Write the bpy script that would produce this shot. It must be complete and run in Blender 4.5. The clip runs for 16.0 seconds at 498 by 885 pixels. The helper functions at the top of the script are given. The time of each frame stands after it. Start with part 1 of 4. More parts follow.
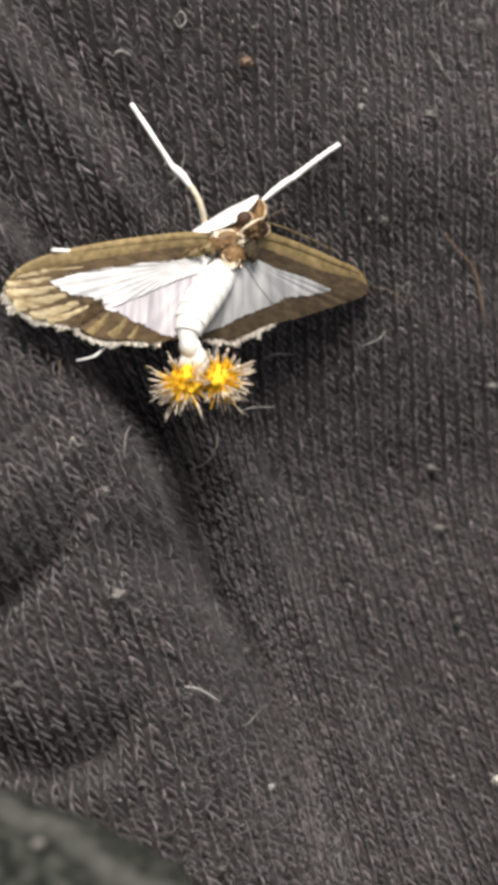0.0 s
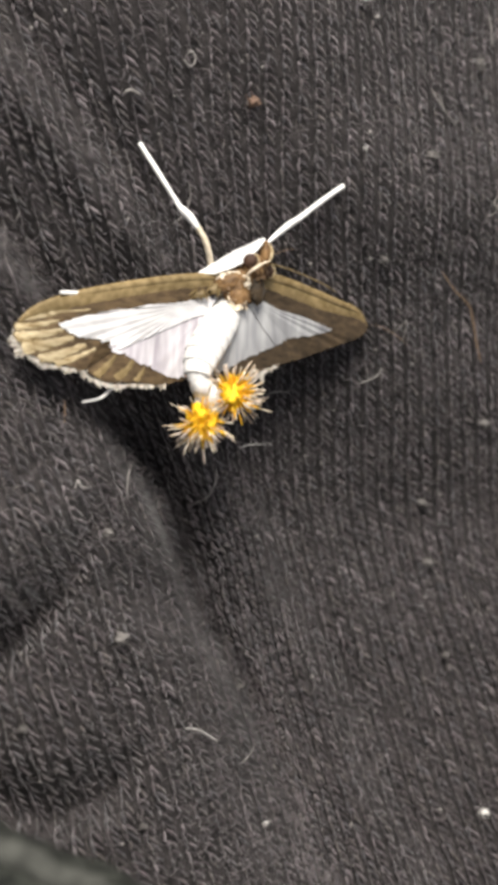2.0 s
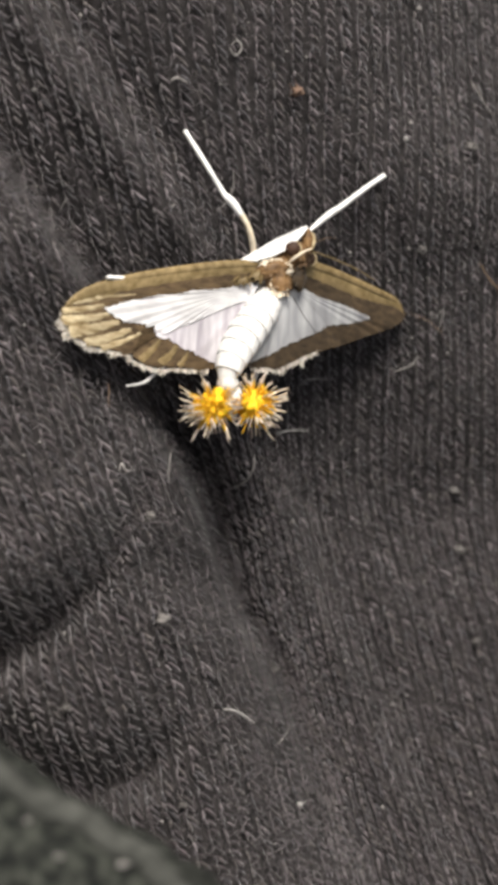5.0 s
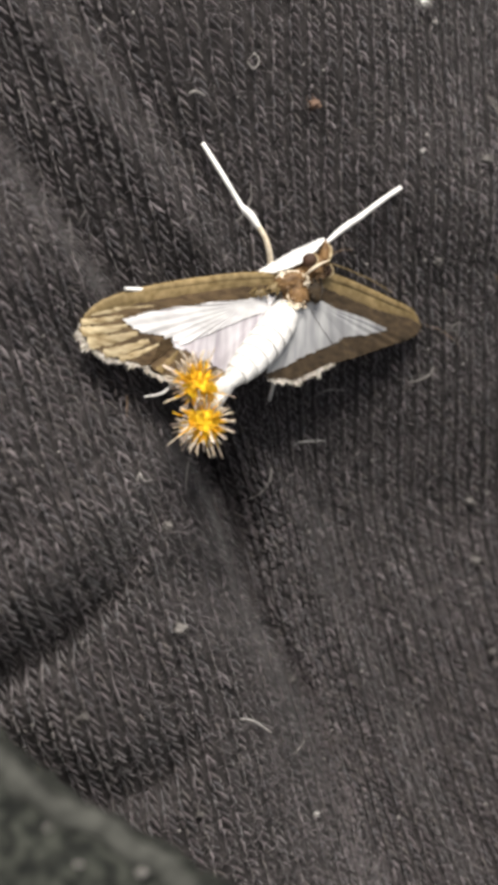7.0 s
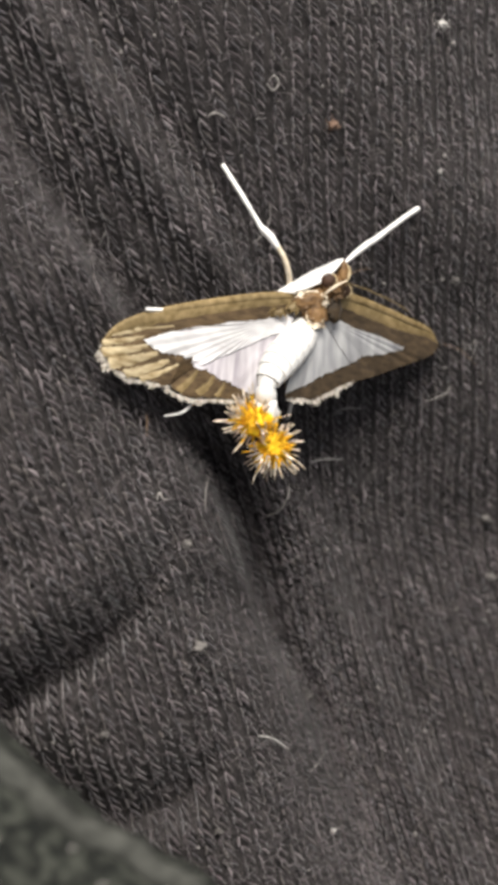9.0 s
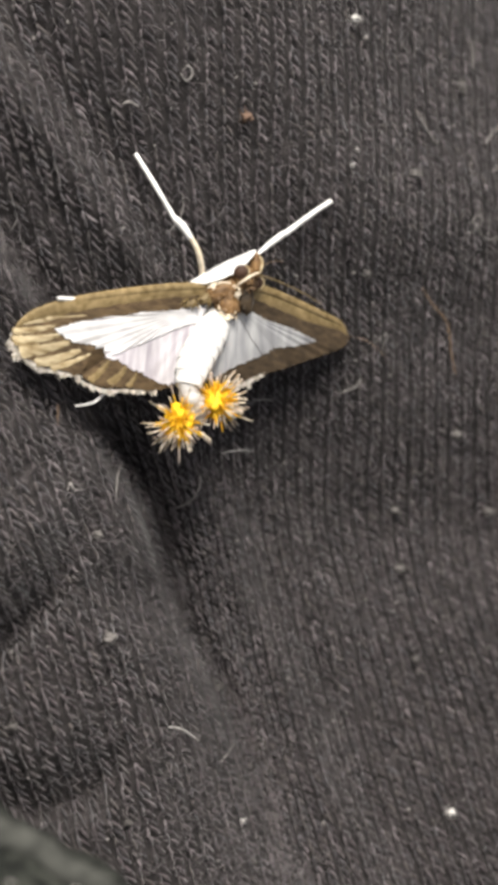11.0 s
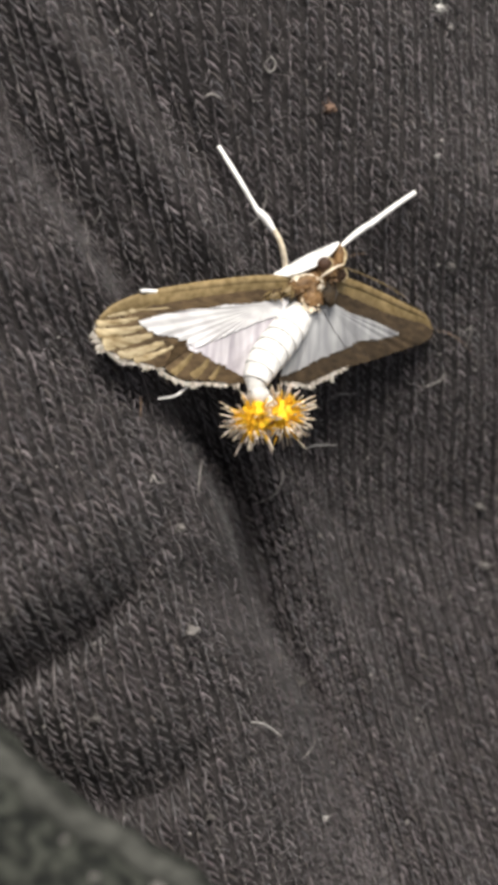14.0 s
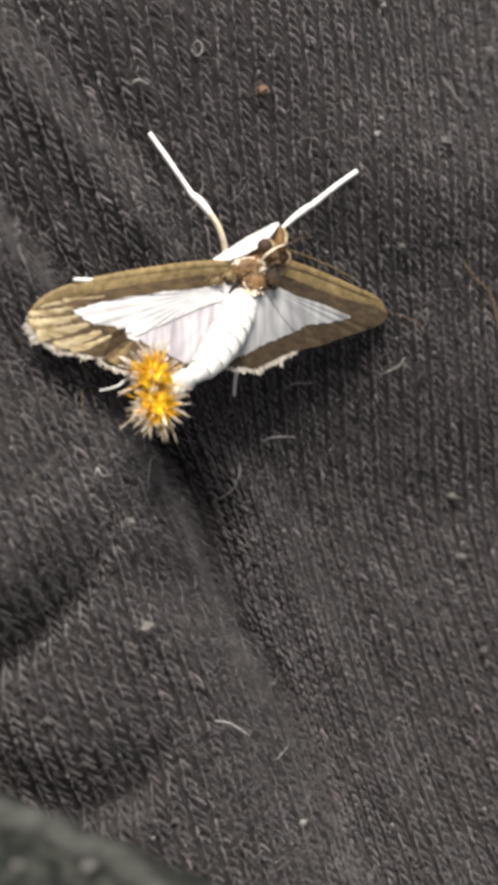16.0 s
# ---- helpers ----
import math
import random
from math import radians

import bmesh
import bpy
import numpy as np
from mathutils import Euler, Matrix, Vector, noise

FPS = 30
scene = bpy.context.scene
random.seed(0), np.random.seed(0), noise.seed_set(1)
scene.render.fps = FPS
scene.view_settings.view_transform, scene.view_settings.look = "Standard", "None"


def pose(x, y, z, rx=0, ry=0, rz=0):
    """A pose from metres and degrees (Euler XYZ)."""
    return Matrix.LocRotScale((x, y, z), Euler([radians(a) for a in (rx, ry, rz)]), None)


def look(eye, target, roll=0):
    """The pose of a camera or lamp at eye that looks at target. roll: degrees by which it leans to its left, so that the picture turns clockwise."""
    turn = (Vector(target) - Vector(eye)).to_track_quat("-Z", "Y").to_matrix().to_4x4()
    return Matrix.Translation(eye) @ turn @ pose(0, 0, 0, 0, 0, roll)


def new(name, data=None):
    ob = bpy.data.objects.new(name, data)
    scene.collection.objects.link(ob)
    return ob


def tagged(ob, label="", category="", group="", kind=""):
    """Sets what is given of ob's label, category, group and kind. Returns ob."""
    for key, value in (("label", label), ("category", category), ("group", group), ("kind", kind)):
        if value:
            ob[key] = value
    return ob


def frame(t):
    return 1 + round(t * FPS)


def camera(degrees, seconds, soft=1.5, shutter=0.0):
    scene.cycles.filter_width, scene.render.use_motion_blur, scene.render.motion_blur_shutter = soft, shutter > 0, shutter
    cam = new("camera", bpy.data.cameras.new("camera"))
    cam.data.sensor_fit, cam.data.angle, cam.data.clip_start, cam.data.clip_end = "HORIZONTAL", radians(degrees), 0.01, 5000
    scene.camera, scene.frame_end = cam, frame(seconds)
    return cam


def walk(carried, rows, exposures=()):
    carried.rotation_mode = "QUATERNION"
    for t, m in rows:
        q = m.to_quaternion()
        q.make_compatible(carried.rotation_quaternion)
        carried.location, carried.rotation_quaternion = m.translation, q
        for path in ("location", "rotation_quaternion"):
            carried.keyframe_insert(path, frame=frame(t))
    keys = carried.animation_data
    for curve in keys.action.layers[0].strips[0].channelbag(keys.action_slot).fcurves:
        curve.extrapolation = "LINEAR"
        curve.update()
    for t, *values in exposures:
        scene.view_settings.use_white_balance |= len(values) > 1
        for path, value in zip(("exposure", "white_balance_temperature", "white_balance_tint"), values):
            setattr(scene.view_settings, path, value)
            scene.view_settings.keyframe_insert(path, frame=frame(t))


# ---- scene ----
MM = 0.001
LENS = 20.0
cam = camera(LENS, 16.0, soft=5.6)
cam.data.dof.use_dof = True
cam.data.dof.focus_distance = 89 * MM
cam.data.dof.aperture_fstop = 54.0
# seconds, place in millimetres, turn in degrees
PATH = [
    (0, 4.859, -14.246, 89.751, 4.313, 2.037, 3.803),
    (0.3, 3.4, -13.3, 88.2, 4.616, 1.467, 3.961),
    (0.5, 2.84, -12.681, 87.789, 3.955, 1.548, 4.074),
    (1, 2.256, -11.341, 87.935, 3.388, 1.518, 4.28),
    (1.5, 0.215, -10.014, 89.497, 2.913, 0.916, 4.53),
    (1.7, 0, -9.9, 90, 2.881, 0.08, 4.561),
    (2, -0.12, -9.901, 90.327, 2.974, -0.924, 4.572),
    (2.5, -0.197, -10.159, 90.748, 2.931, -2.624, 4.569),
    (3, -0.332, -11.422, 90.436, 2.742, -2.945, 4.7),
    (3.5, -1.172, -11.172, 90.559, 2.577, -1.827, 4.889),
    (4, -1.295, -11.073, 91.486, 2.607, -0.783, 5.037),
    (4.5, -2.378, -10.623, 91.273, 2.611, -0.966, 5.15),
    (7, -2.911, -10.703, 91.781, 3.106, -0.454, 5.327),
    (7.5, -2.823, -10.707, 91.616, 3.196, -0.174, 5.317),
    (8, -3.134, -10.684, 91.768, 3.175, -0.339, 5.399),
    (8.5, -2.965, -10.823, 91.75, 3.254, -0.264, 5.365),
    (9, -3.719, -9.909, 92.431, 3.296, -0.162, 5.474),
    (9.2, -3.5, -10, 92.8, 3.309, -0.624, 5.425),
    (9.5, -3.103, -10.046, 93.103, 3.528, -1.001, 5.385),
    (9.7, -3.3, -10, 93, 3.441, -2.093, 5.426),
    (10, -3.759, -10.017, 92.736, 3.239, -2.87, 5.591),
    (12.5, -3.972, -10.189, 92.091, 2.911, -4.375, 5.653),
    (13, -4.123, -10.095, 91.752, 2.879, -3.132, 5.837),
    (13.5, -4.065, -10.521, 91.816, 3.172, -1.567, 5.858),
    (14, -4.091, -10.964, 91.764, 3.318, -0.722, 5.817),
    (14.5, -3.924, -11.369, 91.681, 3.427, 0.117, 5.918),
    (15, -3.905, -11.318, 92.305, 3.286, -0.513, 5.825),
    (15.5, -2.952, -11.833, 92.047, 3.651, -1.48, 5.611),
    (15.7, -1.4, -13, 91.2, 4.415, -1.395, 4.832),
    (15.8, -0.4, -13.9, 90.5, 5.01, -0.659, 4.178),
    (16, 1.727, -15.854, 88.643, 6.444, 1.075, 2.587),
]
walk(cam, [(t, pose(MM * x, MM * y, MM * z, rx, ry, rz)) for t, x, y, z, rx, ry, rz in PATH],
     exposures=[(0, 0), (0.4, 0.12), (1.1, 0.1), (2, 0), (3.5, 0), (4.5, -0.12), (9, -0.1), (10, -0.08), (11.8, 0.1), (12.5, 0.13), (13.2, 0), (14, -0.16), (15, -0.15), (16, 0)])

# ---- light: one small lamp above the cloth's far end, and a dim room ----
world = bpy.data.worlds.new("room")
world.use_nodes = True
world.node_tree.nodes["Background"].inputs[0].default_value = (0.95, 0.97, 1.0, 1)
world.node_tree.nodes["Background"].inputs[1].default_value = 0.60
scene.world = world

lamp_data = bpy.data.lights.new("lamp", "AREA")
lamp_data.shape, lamp_data.size, lamp_data.energy = "DISK", 0.30, 8.2
lamp_data.color = (1.0, 0.945, 0.86)
lamp = new("lamp", lamp_data)
lamp.matrix_world = look(Vector((0.0, 0.67, 0.74)) * 0.6, (0, 0, 0))


# ---- materials ----
def graph(name):
    m = bpy.data.materials.new(name)
    m.use_nodes = True
    n = m.node_tree.nodes
    return m, n, m.node_tree.links, n["Principled BSDF"]


def ramp(n, l, source, stops):
    r = n.new("ShaderNodeValToRGB")
    while len(r.color_ramp.elements) < len(stops):
        r.color_ramp.elements.new(0.5)
    for e, (p, c) in zip(r.color_ramp.elements, stops):
        e.position, e.color = p, (*c, 1)
    l.new(source, r.inputs[0])
    return r.outputs[0]


def grain(n, l, scale, detail=4, stretch=(1, 1, 1), turn=0.0):
    c = n.new("ShaderNodeTexCoord")
    m = n.new("ShaderNodeMapping")
    m.inputs["Scale"].default_value = stretch
    m.inputs["Rotation"].default_value = (0, 0, radians(turn))
    t = n.new("ShaderNodeTexNoise")
    t.inputs["Scale"].default_value, t.inputs["Detail"].default_value = scale, detail
    l.new(c.outputs["Object"], m.inputs[0])
    l.new(m.outputs[0], t.inputs[0])
    return t.outputs[0]


def bumped(n, l, b, height, strength, distance):
    k = n.new("ShaderNodeBump")
    k.inputs["Strength"].default_value, k.inputs["Distance"].default_value = strength, distance
    l.new(height, k.inputs["Height"])
    l.new(k.outputs[0], b.inputs["Normal"])


def mixed(n, l, a, b, f, kind="MIX"):
    x = n.new("ShaderNodeMix")
    x.data_type, x.blend_type = "RGBA", kind
    for s, v in ((x.inputs[6], a), (x.inputs[7], b), (x.inputs[0], f)):
        if hasattr(v, "links"):
            l.new(v, s)
        else:
            s.default_value = v
    return x.outputs[2]


def plain(name, dark, light, rough=0.6, scale=900, bump=0.3, distance=0.00005, sheen=0.0, through_light=0.0, stretch=(1, 1, 1), turn=0.0, island=False, span=(0.32, 0.68)):
    m, n, l, b = graph(name)
    g = grain(n, l, scale, 5, stretch, turn)
    big = grain(n, l, scale * 0.16, 3)
    c = ramp(n, l, g, [(span[0], dark), (span[1], light)])
    c = mixed(n, l, c, ramp(n, l, big, [(0.35, (0.72, 0.72, 0.72)), (0.65, (1.12, 1.12, 1.12))]), 1.0, "MULTIPLY")
    if island:
        o = n.new("ShaderNodeNewGeometry")
        c = mixed(n, l, c, ramp(n, l, o.outputs["Random Per Island"], [(0.0, (0.5, 0.5, 0.52)), (0.25, (0.92, 0.86, 0.90)), (0.5, (0.86, 0.92, 0.98)), (0.75, (1.06, 1.05, 0.97)), (0.90, (1.4, 1.36, 1.42)), (1.0, (2.1, 2.08, 2.12))]), 1.0, "MULTIPLY")
    l.new(c, b.inputs["Base Color"])
    b.inputs["Roughness"].default_value = rough
    b.inputs["Specular IOR Level"].default_value = 0.25
    b.inputs["Sheen Weight"].default_value = sheen
    b.inputs["Sheen Roughness"].default_value = 0.4
    bumped(n, l, b, g, bump, distance)
    if through_light:
        t = n.new("ShaderNodeBsdfTranslucent")
        l.new(c, t.inputs[0])
        x = n.new("ShaderNodeMixShader")
        x.inputs[0].default_value = through_light
        l.new(b.outputs[0], x.inputs[1])
        l.new(t.outputs[0], x.inputs[2])
        l.new(x.outputs[0], n["Material Output"].inputs[0])
    return m


YARN = plain("yarn", (0.042, 0.0366, 0.0376), (0.127, 0.1104, 0.1140), 0.9, 2600, 0.7, 0.00006, 0.5, island=True)
CLOTH = plain("cloth_ground", (0.014, 0.0122, 0.0124), (0.042, 0.0367, 0.0372), 0.95, 1500, 0.6, 0.0001, 0.22)
FUZZ = plain("fuzz", (0.09, 0.08, 0.082), (0.19, 0.171, 0.174), 0.8, 800, 0.0, island=True)
SLEEVE = plain("green_grey_cloth", (0.006, 0.007, 0.006), (0.050, 0.053, 0.044), 0.9, 1500, 0.9, 0.0004, span=(0.42, 0.64))
HEM = plain("hem_cloth", (0.036, 0.037, 0.033), (0.082, 0.083, 0.074), 0.9, 1300, 0.6, 0.0002)
LINT_WHITE = plain("white_lint", (0.38, 0.365, 0.345), (0.62, 0.60, 0.575), 0.8, 3000)
LINT_GREY = plain("grey_lint", (0.17, 0.158, 0.15), (0.33, 0.31, 0.295), 0.9, 3000)
LINT_BROWN = plain("brown_lint", (0.10, 0.062, 0.045), (0.20, 0.13, 0.095), 0.9, 3000)
LINT_DUST = plain("dust_lint", (0.085, 0.078, 0.074), (0.18, 0.168, 0.16), 0.9, 3000)
LINT_TAN = plain("tan_lint", (0.19, 0.125, 0.08), (0.34, 0.23, 0.15), 0.9, 3000)
WHITE = plain("white_scales", (0.80, 0.78, 0.76), (0.90, 0.89, 0.87), 0.55, 5200, 0.35, 0.00003)
SEGMENT = plain("abdomen_scales", (0.67, 0.655, 0.635), (0.83, 0.815, 0.795), 0.6, 5200, 0.5, 0.00004, stretch=(1, 0.3, 1))
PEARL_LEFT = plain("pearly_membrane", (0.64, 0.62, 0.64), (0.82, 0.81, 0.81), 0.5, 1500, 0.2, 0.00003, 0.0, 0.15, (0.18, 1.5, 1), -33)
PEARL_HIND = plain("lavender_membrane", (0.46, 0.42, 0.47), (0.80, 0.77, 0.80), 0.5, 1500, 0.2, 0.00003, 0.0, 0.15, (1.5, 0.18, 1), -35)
# pearl greyed: the far side's shade and dark cloth behind, put into colour
PEARL_SHADED = plain("pearly_membrane_shaded", (0.27, 0.27, 0.285), (0.49, 0.49, 0.495), 0.5, 1200, 0.2, 0.00003, 0.0, 0.15, (1.5, 0.2, 1), 10)
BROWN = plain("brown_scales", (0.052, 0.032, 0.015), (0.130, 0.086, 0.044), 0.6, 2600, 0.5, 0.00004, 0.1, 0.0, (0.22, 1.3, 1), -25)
# the left wings' brown with the far side's shade put into its colour
BROWN_SHADED = plain("brown_scales_shaded", (0.026, 0.017, 0.009), (0.072, 0.048, 0.026), 0.6, 2600, 0.5, 0.00004, 0.1, 0.0, (0.3, 1.3, 1), 20)
OLIVE = plain("olive_costa", (0.155, 0.108, 0.045), (0.290, 0.212, 0.105), 0.55, 2200, 0.4, 0.00003)
TAN = plain("tan_streaks", (0.22, 0.155, 0.072), (0.62, 0.515, 0.33), 0.55, 2200, 0.4, 0.00003, 0.0, 0.0, (0.3, 1.5, 1), -22)
FRINGE = plain("fringe_scales", (0.27, 0.235, 0.185), (0.57, 0.53, 0.47), 0.6, 3000, 0.0, island=True)
BODY = plain("thorax_scales", (0.085, 0.042, 0.016), (0.25, 0.145, 0.062), 0.55, 2600, 0.8, 0.00006, 0.1)
EYE = plain("compound_eye", (0.028, 0.013, 0.007), (0.065, 0.032, 0.018), 0.6, 6000, 0.3, 0.00002)
BUFF = plain("buff_scales", (0.64, 0.52, 0.36), (0.86, 0.77, 0.63), 0.5, 3000, 0.5, 0.00004)
YELLOW = plain("yellow_core", (0.945, 0.50, 0.011), (0.975, 0.65, 0.03), 0.6, 2600, 0.3, 0.00004)
ORANGE = plain("orange_bristles", (0.90, 0.42, 0.012), (0.97, 0.66, 0.06), 0.5, 2600, 0.0, through_light=0.2)
CREAM = plain("cream_bristle_ends", (0.42, 0.32, 0.22), (0.80, 0.71, 0.60), 0.4, 2600, 0.0, island=True)


# ---- shape helpers, all in millimetres ----
def part(name, bm, materials, parent=None, label="", smooth=True):
    me = bpy.data.meshes.new(name)
    for v in bm.verts:
        v.co *= MM
    bmesh.ops.recalc_face_normals(bm, faces=bm.faces[:])
    bm.to_mesh(me)
    bm.free()
    return linked(name, me, materials, parent, label, smooth)


def linked(name, me, materials, parent=None, label="", smooth=True):
    for m in materials if isinstance(materials, (list, tuple)) else [materials]:
        me.materials.append(m)
    if smooth:
        me.polygons.foreach_set("use_smooth", [True] * len(me.polygons))
    ob = new(name, me)
    ob.parent = parent
    return tagged(ob, label)


def gathered(name, verts, faces, materials, parent=None, label=""):
    me = bpy.data.meshes.new(name)
    me.from_pydata((np.asarray(verts) * MM).tolist(), [], [tuple(f) for f in faces])
    me.update()
    return linked(name, me, materials, parent, label)


def glide(points, n, closed=False):
    """A smooth line of n points through the given ones."""
    p = [Vector(q) for q in points]
    m = len(p) if closed else len(p) - 1
    out = []
    for k in range(n):
        s = k * m / n if closed else k * m / (n - 1)
        i = min(int(s), m - 1)
        f = s - i
        if closed:
            a, b, c, d = (p[(i + j) % len(p)] for j in (-1, 0, 1, 2))
        else:
            a, b, c, d = (p[min(max(i + j, 0), len(p) - 1)] for j in (-1, 0, 1, 2))
        out.append(0.5 * ((2 * b) + (c - a) * f + (2 * a - 5 * b + 4 * c - d) * f * f + (3 * b - a - 3 * c + d) * f ** 3))
    return out


def cornered(points, n):
    """A closed outline of n points with its corners only slightly rounded."""
    p = [Vector(q) for q in points]
    p = [q for i in range(len(p)) for q in (p[i].lerp(p[i - 1], 0.12), p[i].lerp(p[(i + 1) % len(p)], 0.12))]
    size = [(p[(i + 1) % len(p)] - p[i]).length for i in range(len(p))]
    whole, out, i, gone = sum(size), [], 0, 0.0
    for k in range(n):
        d = whole * k / n
        while gone + size[i] < d:
            gone += size[i]
            i += 1
        out.append(p[i].lerp(p[(i + 1) % len(p)], (d - gone) / size[i]))
    return out


def tube(bm, line, radii, sides=7, cap=True):
    """A round limb along a line, with a radius at each of its points."""
    rings = []
    for i, p in enumerate(line):
        d = (line[min(i + 1, len(line) - 1)] - line[max(i - 1, 0)]).normalized()
        a = d.cross(Vector((0.13, 0.21, 0.97))).normalized()
        b = d.cross(a)
        r = radii[i] if isinstance(radii, (list, tuple)) else radii
        rings.append([bm.verts.new(p + r * (math.cos(k * math.tau / sides) * a + math.sin(k * math.tau / sides) * b)) for k in range(sides)])
    for u, v in zip(rings, rings[1:]):
        for k in range(sides):
            bm.faces.new((u[k], u[(k + 1) % sides], v[(k + 1) % sides], v[k]))
    if cap:
        bm.faces.new(rings[0])
        bm.faces.new(rings[-1])


def blob(bm, place, size, rough=0.1, seed=0, level=3, turn=None):
    """A rounded, uneven body."""
    made = bmesh.ops.create_icosphere(bm, subdivisions=level, radius=1)["verts"]
    for v in made:
        c = v.co.copy()
        c *= 1 + rough * noise.noise(c * 1.7 + Vector((seed, seed * 0.7, 1))) + 0.5 * rough * noise.noise(c * 4.1 + Vector((seed, 3, 1)))
        c = Vector((c.x * size[0], c.y * size[1], c.z * size[2]))
        v.co = (turn @ c if turn else c) + Vector(place)
    return made


# ---- the cloth ----
def soft_step(v):
    return 1 / (1 + np.exp(-np.clip(v, -30, 30)))


def soft_clip(v, low, high, width=2.0):
    """The value kept between two bounds, with rounded turns."""
    v = v - width * np.log1p(np.exp(np.clip((v - high) / width, -30, 30)))
    return v + width * np.log1p(np.exp(np.clip((low - v) / width, -30, 30)))


def crease(x, y):
    """How far a place lies inside the edge of the lower lobe, how wide its rolled rim is, and where the lobe begins."""
    edge = -6.9 + 0.565 * (-6.5 - soft_clip(y, -38, 2)) + 0.45 * soft_step((y + 12) / 1.5) + 0.65 * soft_step((-8 - y) / 1.5) + 0.25 * np.sin(0.5 * y)
    wide = 0.75 + 0.45 * soft_step((-y - 12) / 1.5) + 1.5 * np.exp(-((y + 15) / 2.0) ** 2) + 1.6 * soft_step((-y - 25) / 1.6)
    far = soft_step((-11.5 - x) / 1.2)
    return (edge - x) * 0.87, wide, soft_step((-y - 3.6 + 3.2 * far) / (0.6 + 1.0 * far)), edge


def furrow(x, y):
    """How far a place lies beside the upper furrow, and where the furrow runs."""
    return (x + 12.1 + 0.84 * (y - 2.8)) * 0.766, soft_step((y - 0.5) / 1.0)


def rolled(x, y):
    """1 on the smooth rolled rims, 0 elsewhere."""
    d, wide, begin, _ = crease(x, y)
    off, above = furrow(x, y)
    lower = soft_step((d - 0.1) / 0.15) * soft_step((3.4 + 1.2 * soft_step((-y - 26) / 2) - d) / 0.4) * begin
    return lower + soft_step((-off - 0.1) / 0.15) * soft_step((off + 1.3) / 0.3) * above


def main_sheet(x, y):
    """The wide sheet on which the moth sits: it falls away to the one side and rises again lower down."""
    u, v = x / 10, y / 10
    return -2.79 - 5.2 * u + 2.54 * v + 0.62 * u * u + 0.62 * u * v + 0.5 * v * v - 0.68 * u * u * v - 0.26 * u * v * v - 0.22 * v ** 3 + (2.0 * np.exp(-((y - 12.5) / 4.5) ** 2) - 2.0 * np.exp(-((y + 9) / 6) ** 2)) * soft_step((x - 3) / 1.5)


def lobe_sheet(x, y):
    """The lobe of cloth that lies over the sheet, with two wrinkles pressed into it."""
    u, v = soft_clip(x, -22, 9) / 10, soft_clip(y, -36, 4) / 10
    z = -9.25 - 15.22 * u - 6.02 * v - 2.75 * u * u - 2.58 * u * v - 0.69 * v * v
    # a bulge, and the sharp furrow under it
    o = (y + 19.5 - 0.78 * (x + 13.4) - 1.0 * np.exp(np.clip((x + 9.4) / 1.2, -20, 1.5))) * 0.79
    side = soft_step((-9.0 - x) / 0.9)
    z = z + (1.5 * np.exp(-((o - 4.0) / 2.4) ** 2) - 2.8 * np.exp(-(np.maximum(o, 0) / 1.9) ** 2 - (np.minimum(o, 0) / 1.15) ** 2)) * side
    # a rounded bulge whose lower side turns into shade
    far = np.hypot((x + 9.9) * 0.92, y + 22.6)
    down = soft_step((-24.2 - y) / 0.9) * soft_step((-3.9 - x) / 0.7)
    z = z - 3.0 * np.exp(-(np.maximum(far - 5.9, 0) / 1.0) ** 2 - (np.minimum(far - 5.9, 0) / 2.7) ** 2) * down
    return z + 0.9 * np.exp(-((x + 5.6) ** 2 + (y + 18) ** 2) / 5) + 0.11 * np.log1p(np.exp(np.clip(-y - 23, -30, 14)))


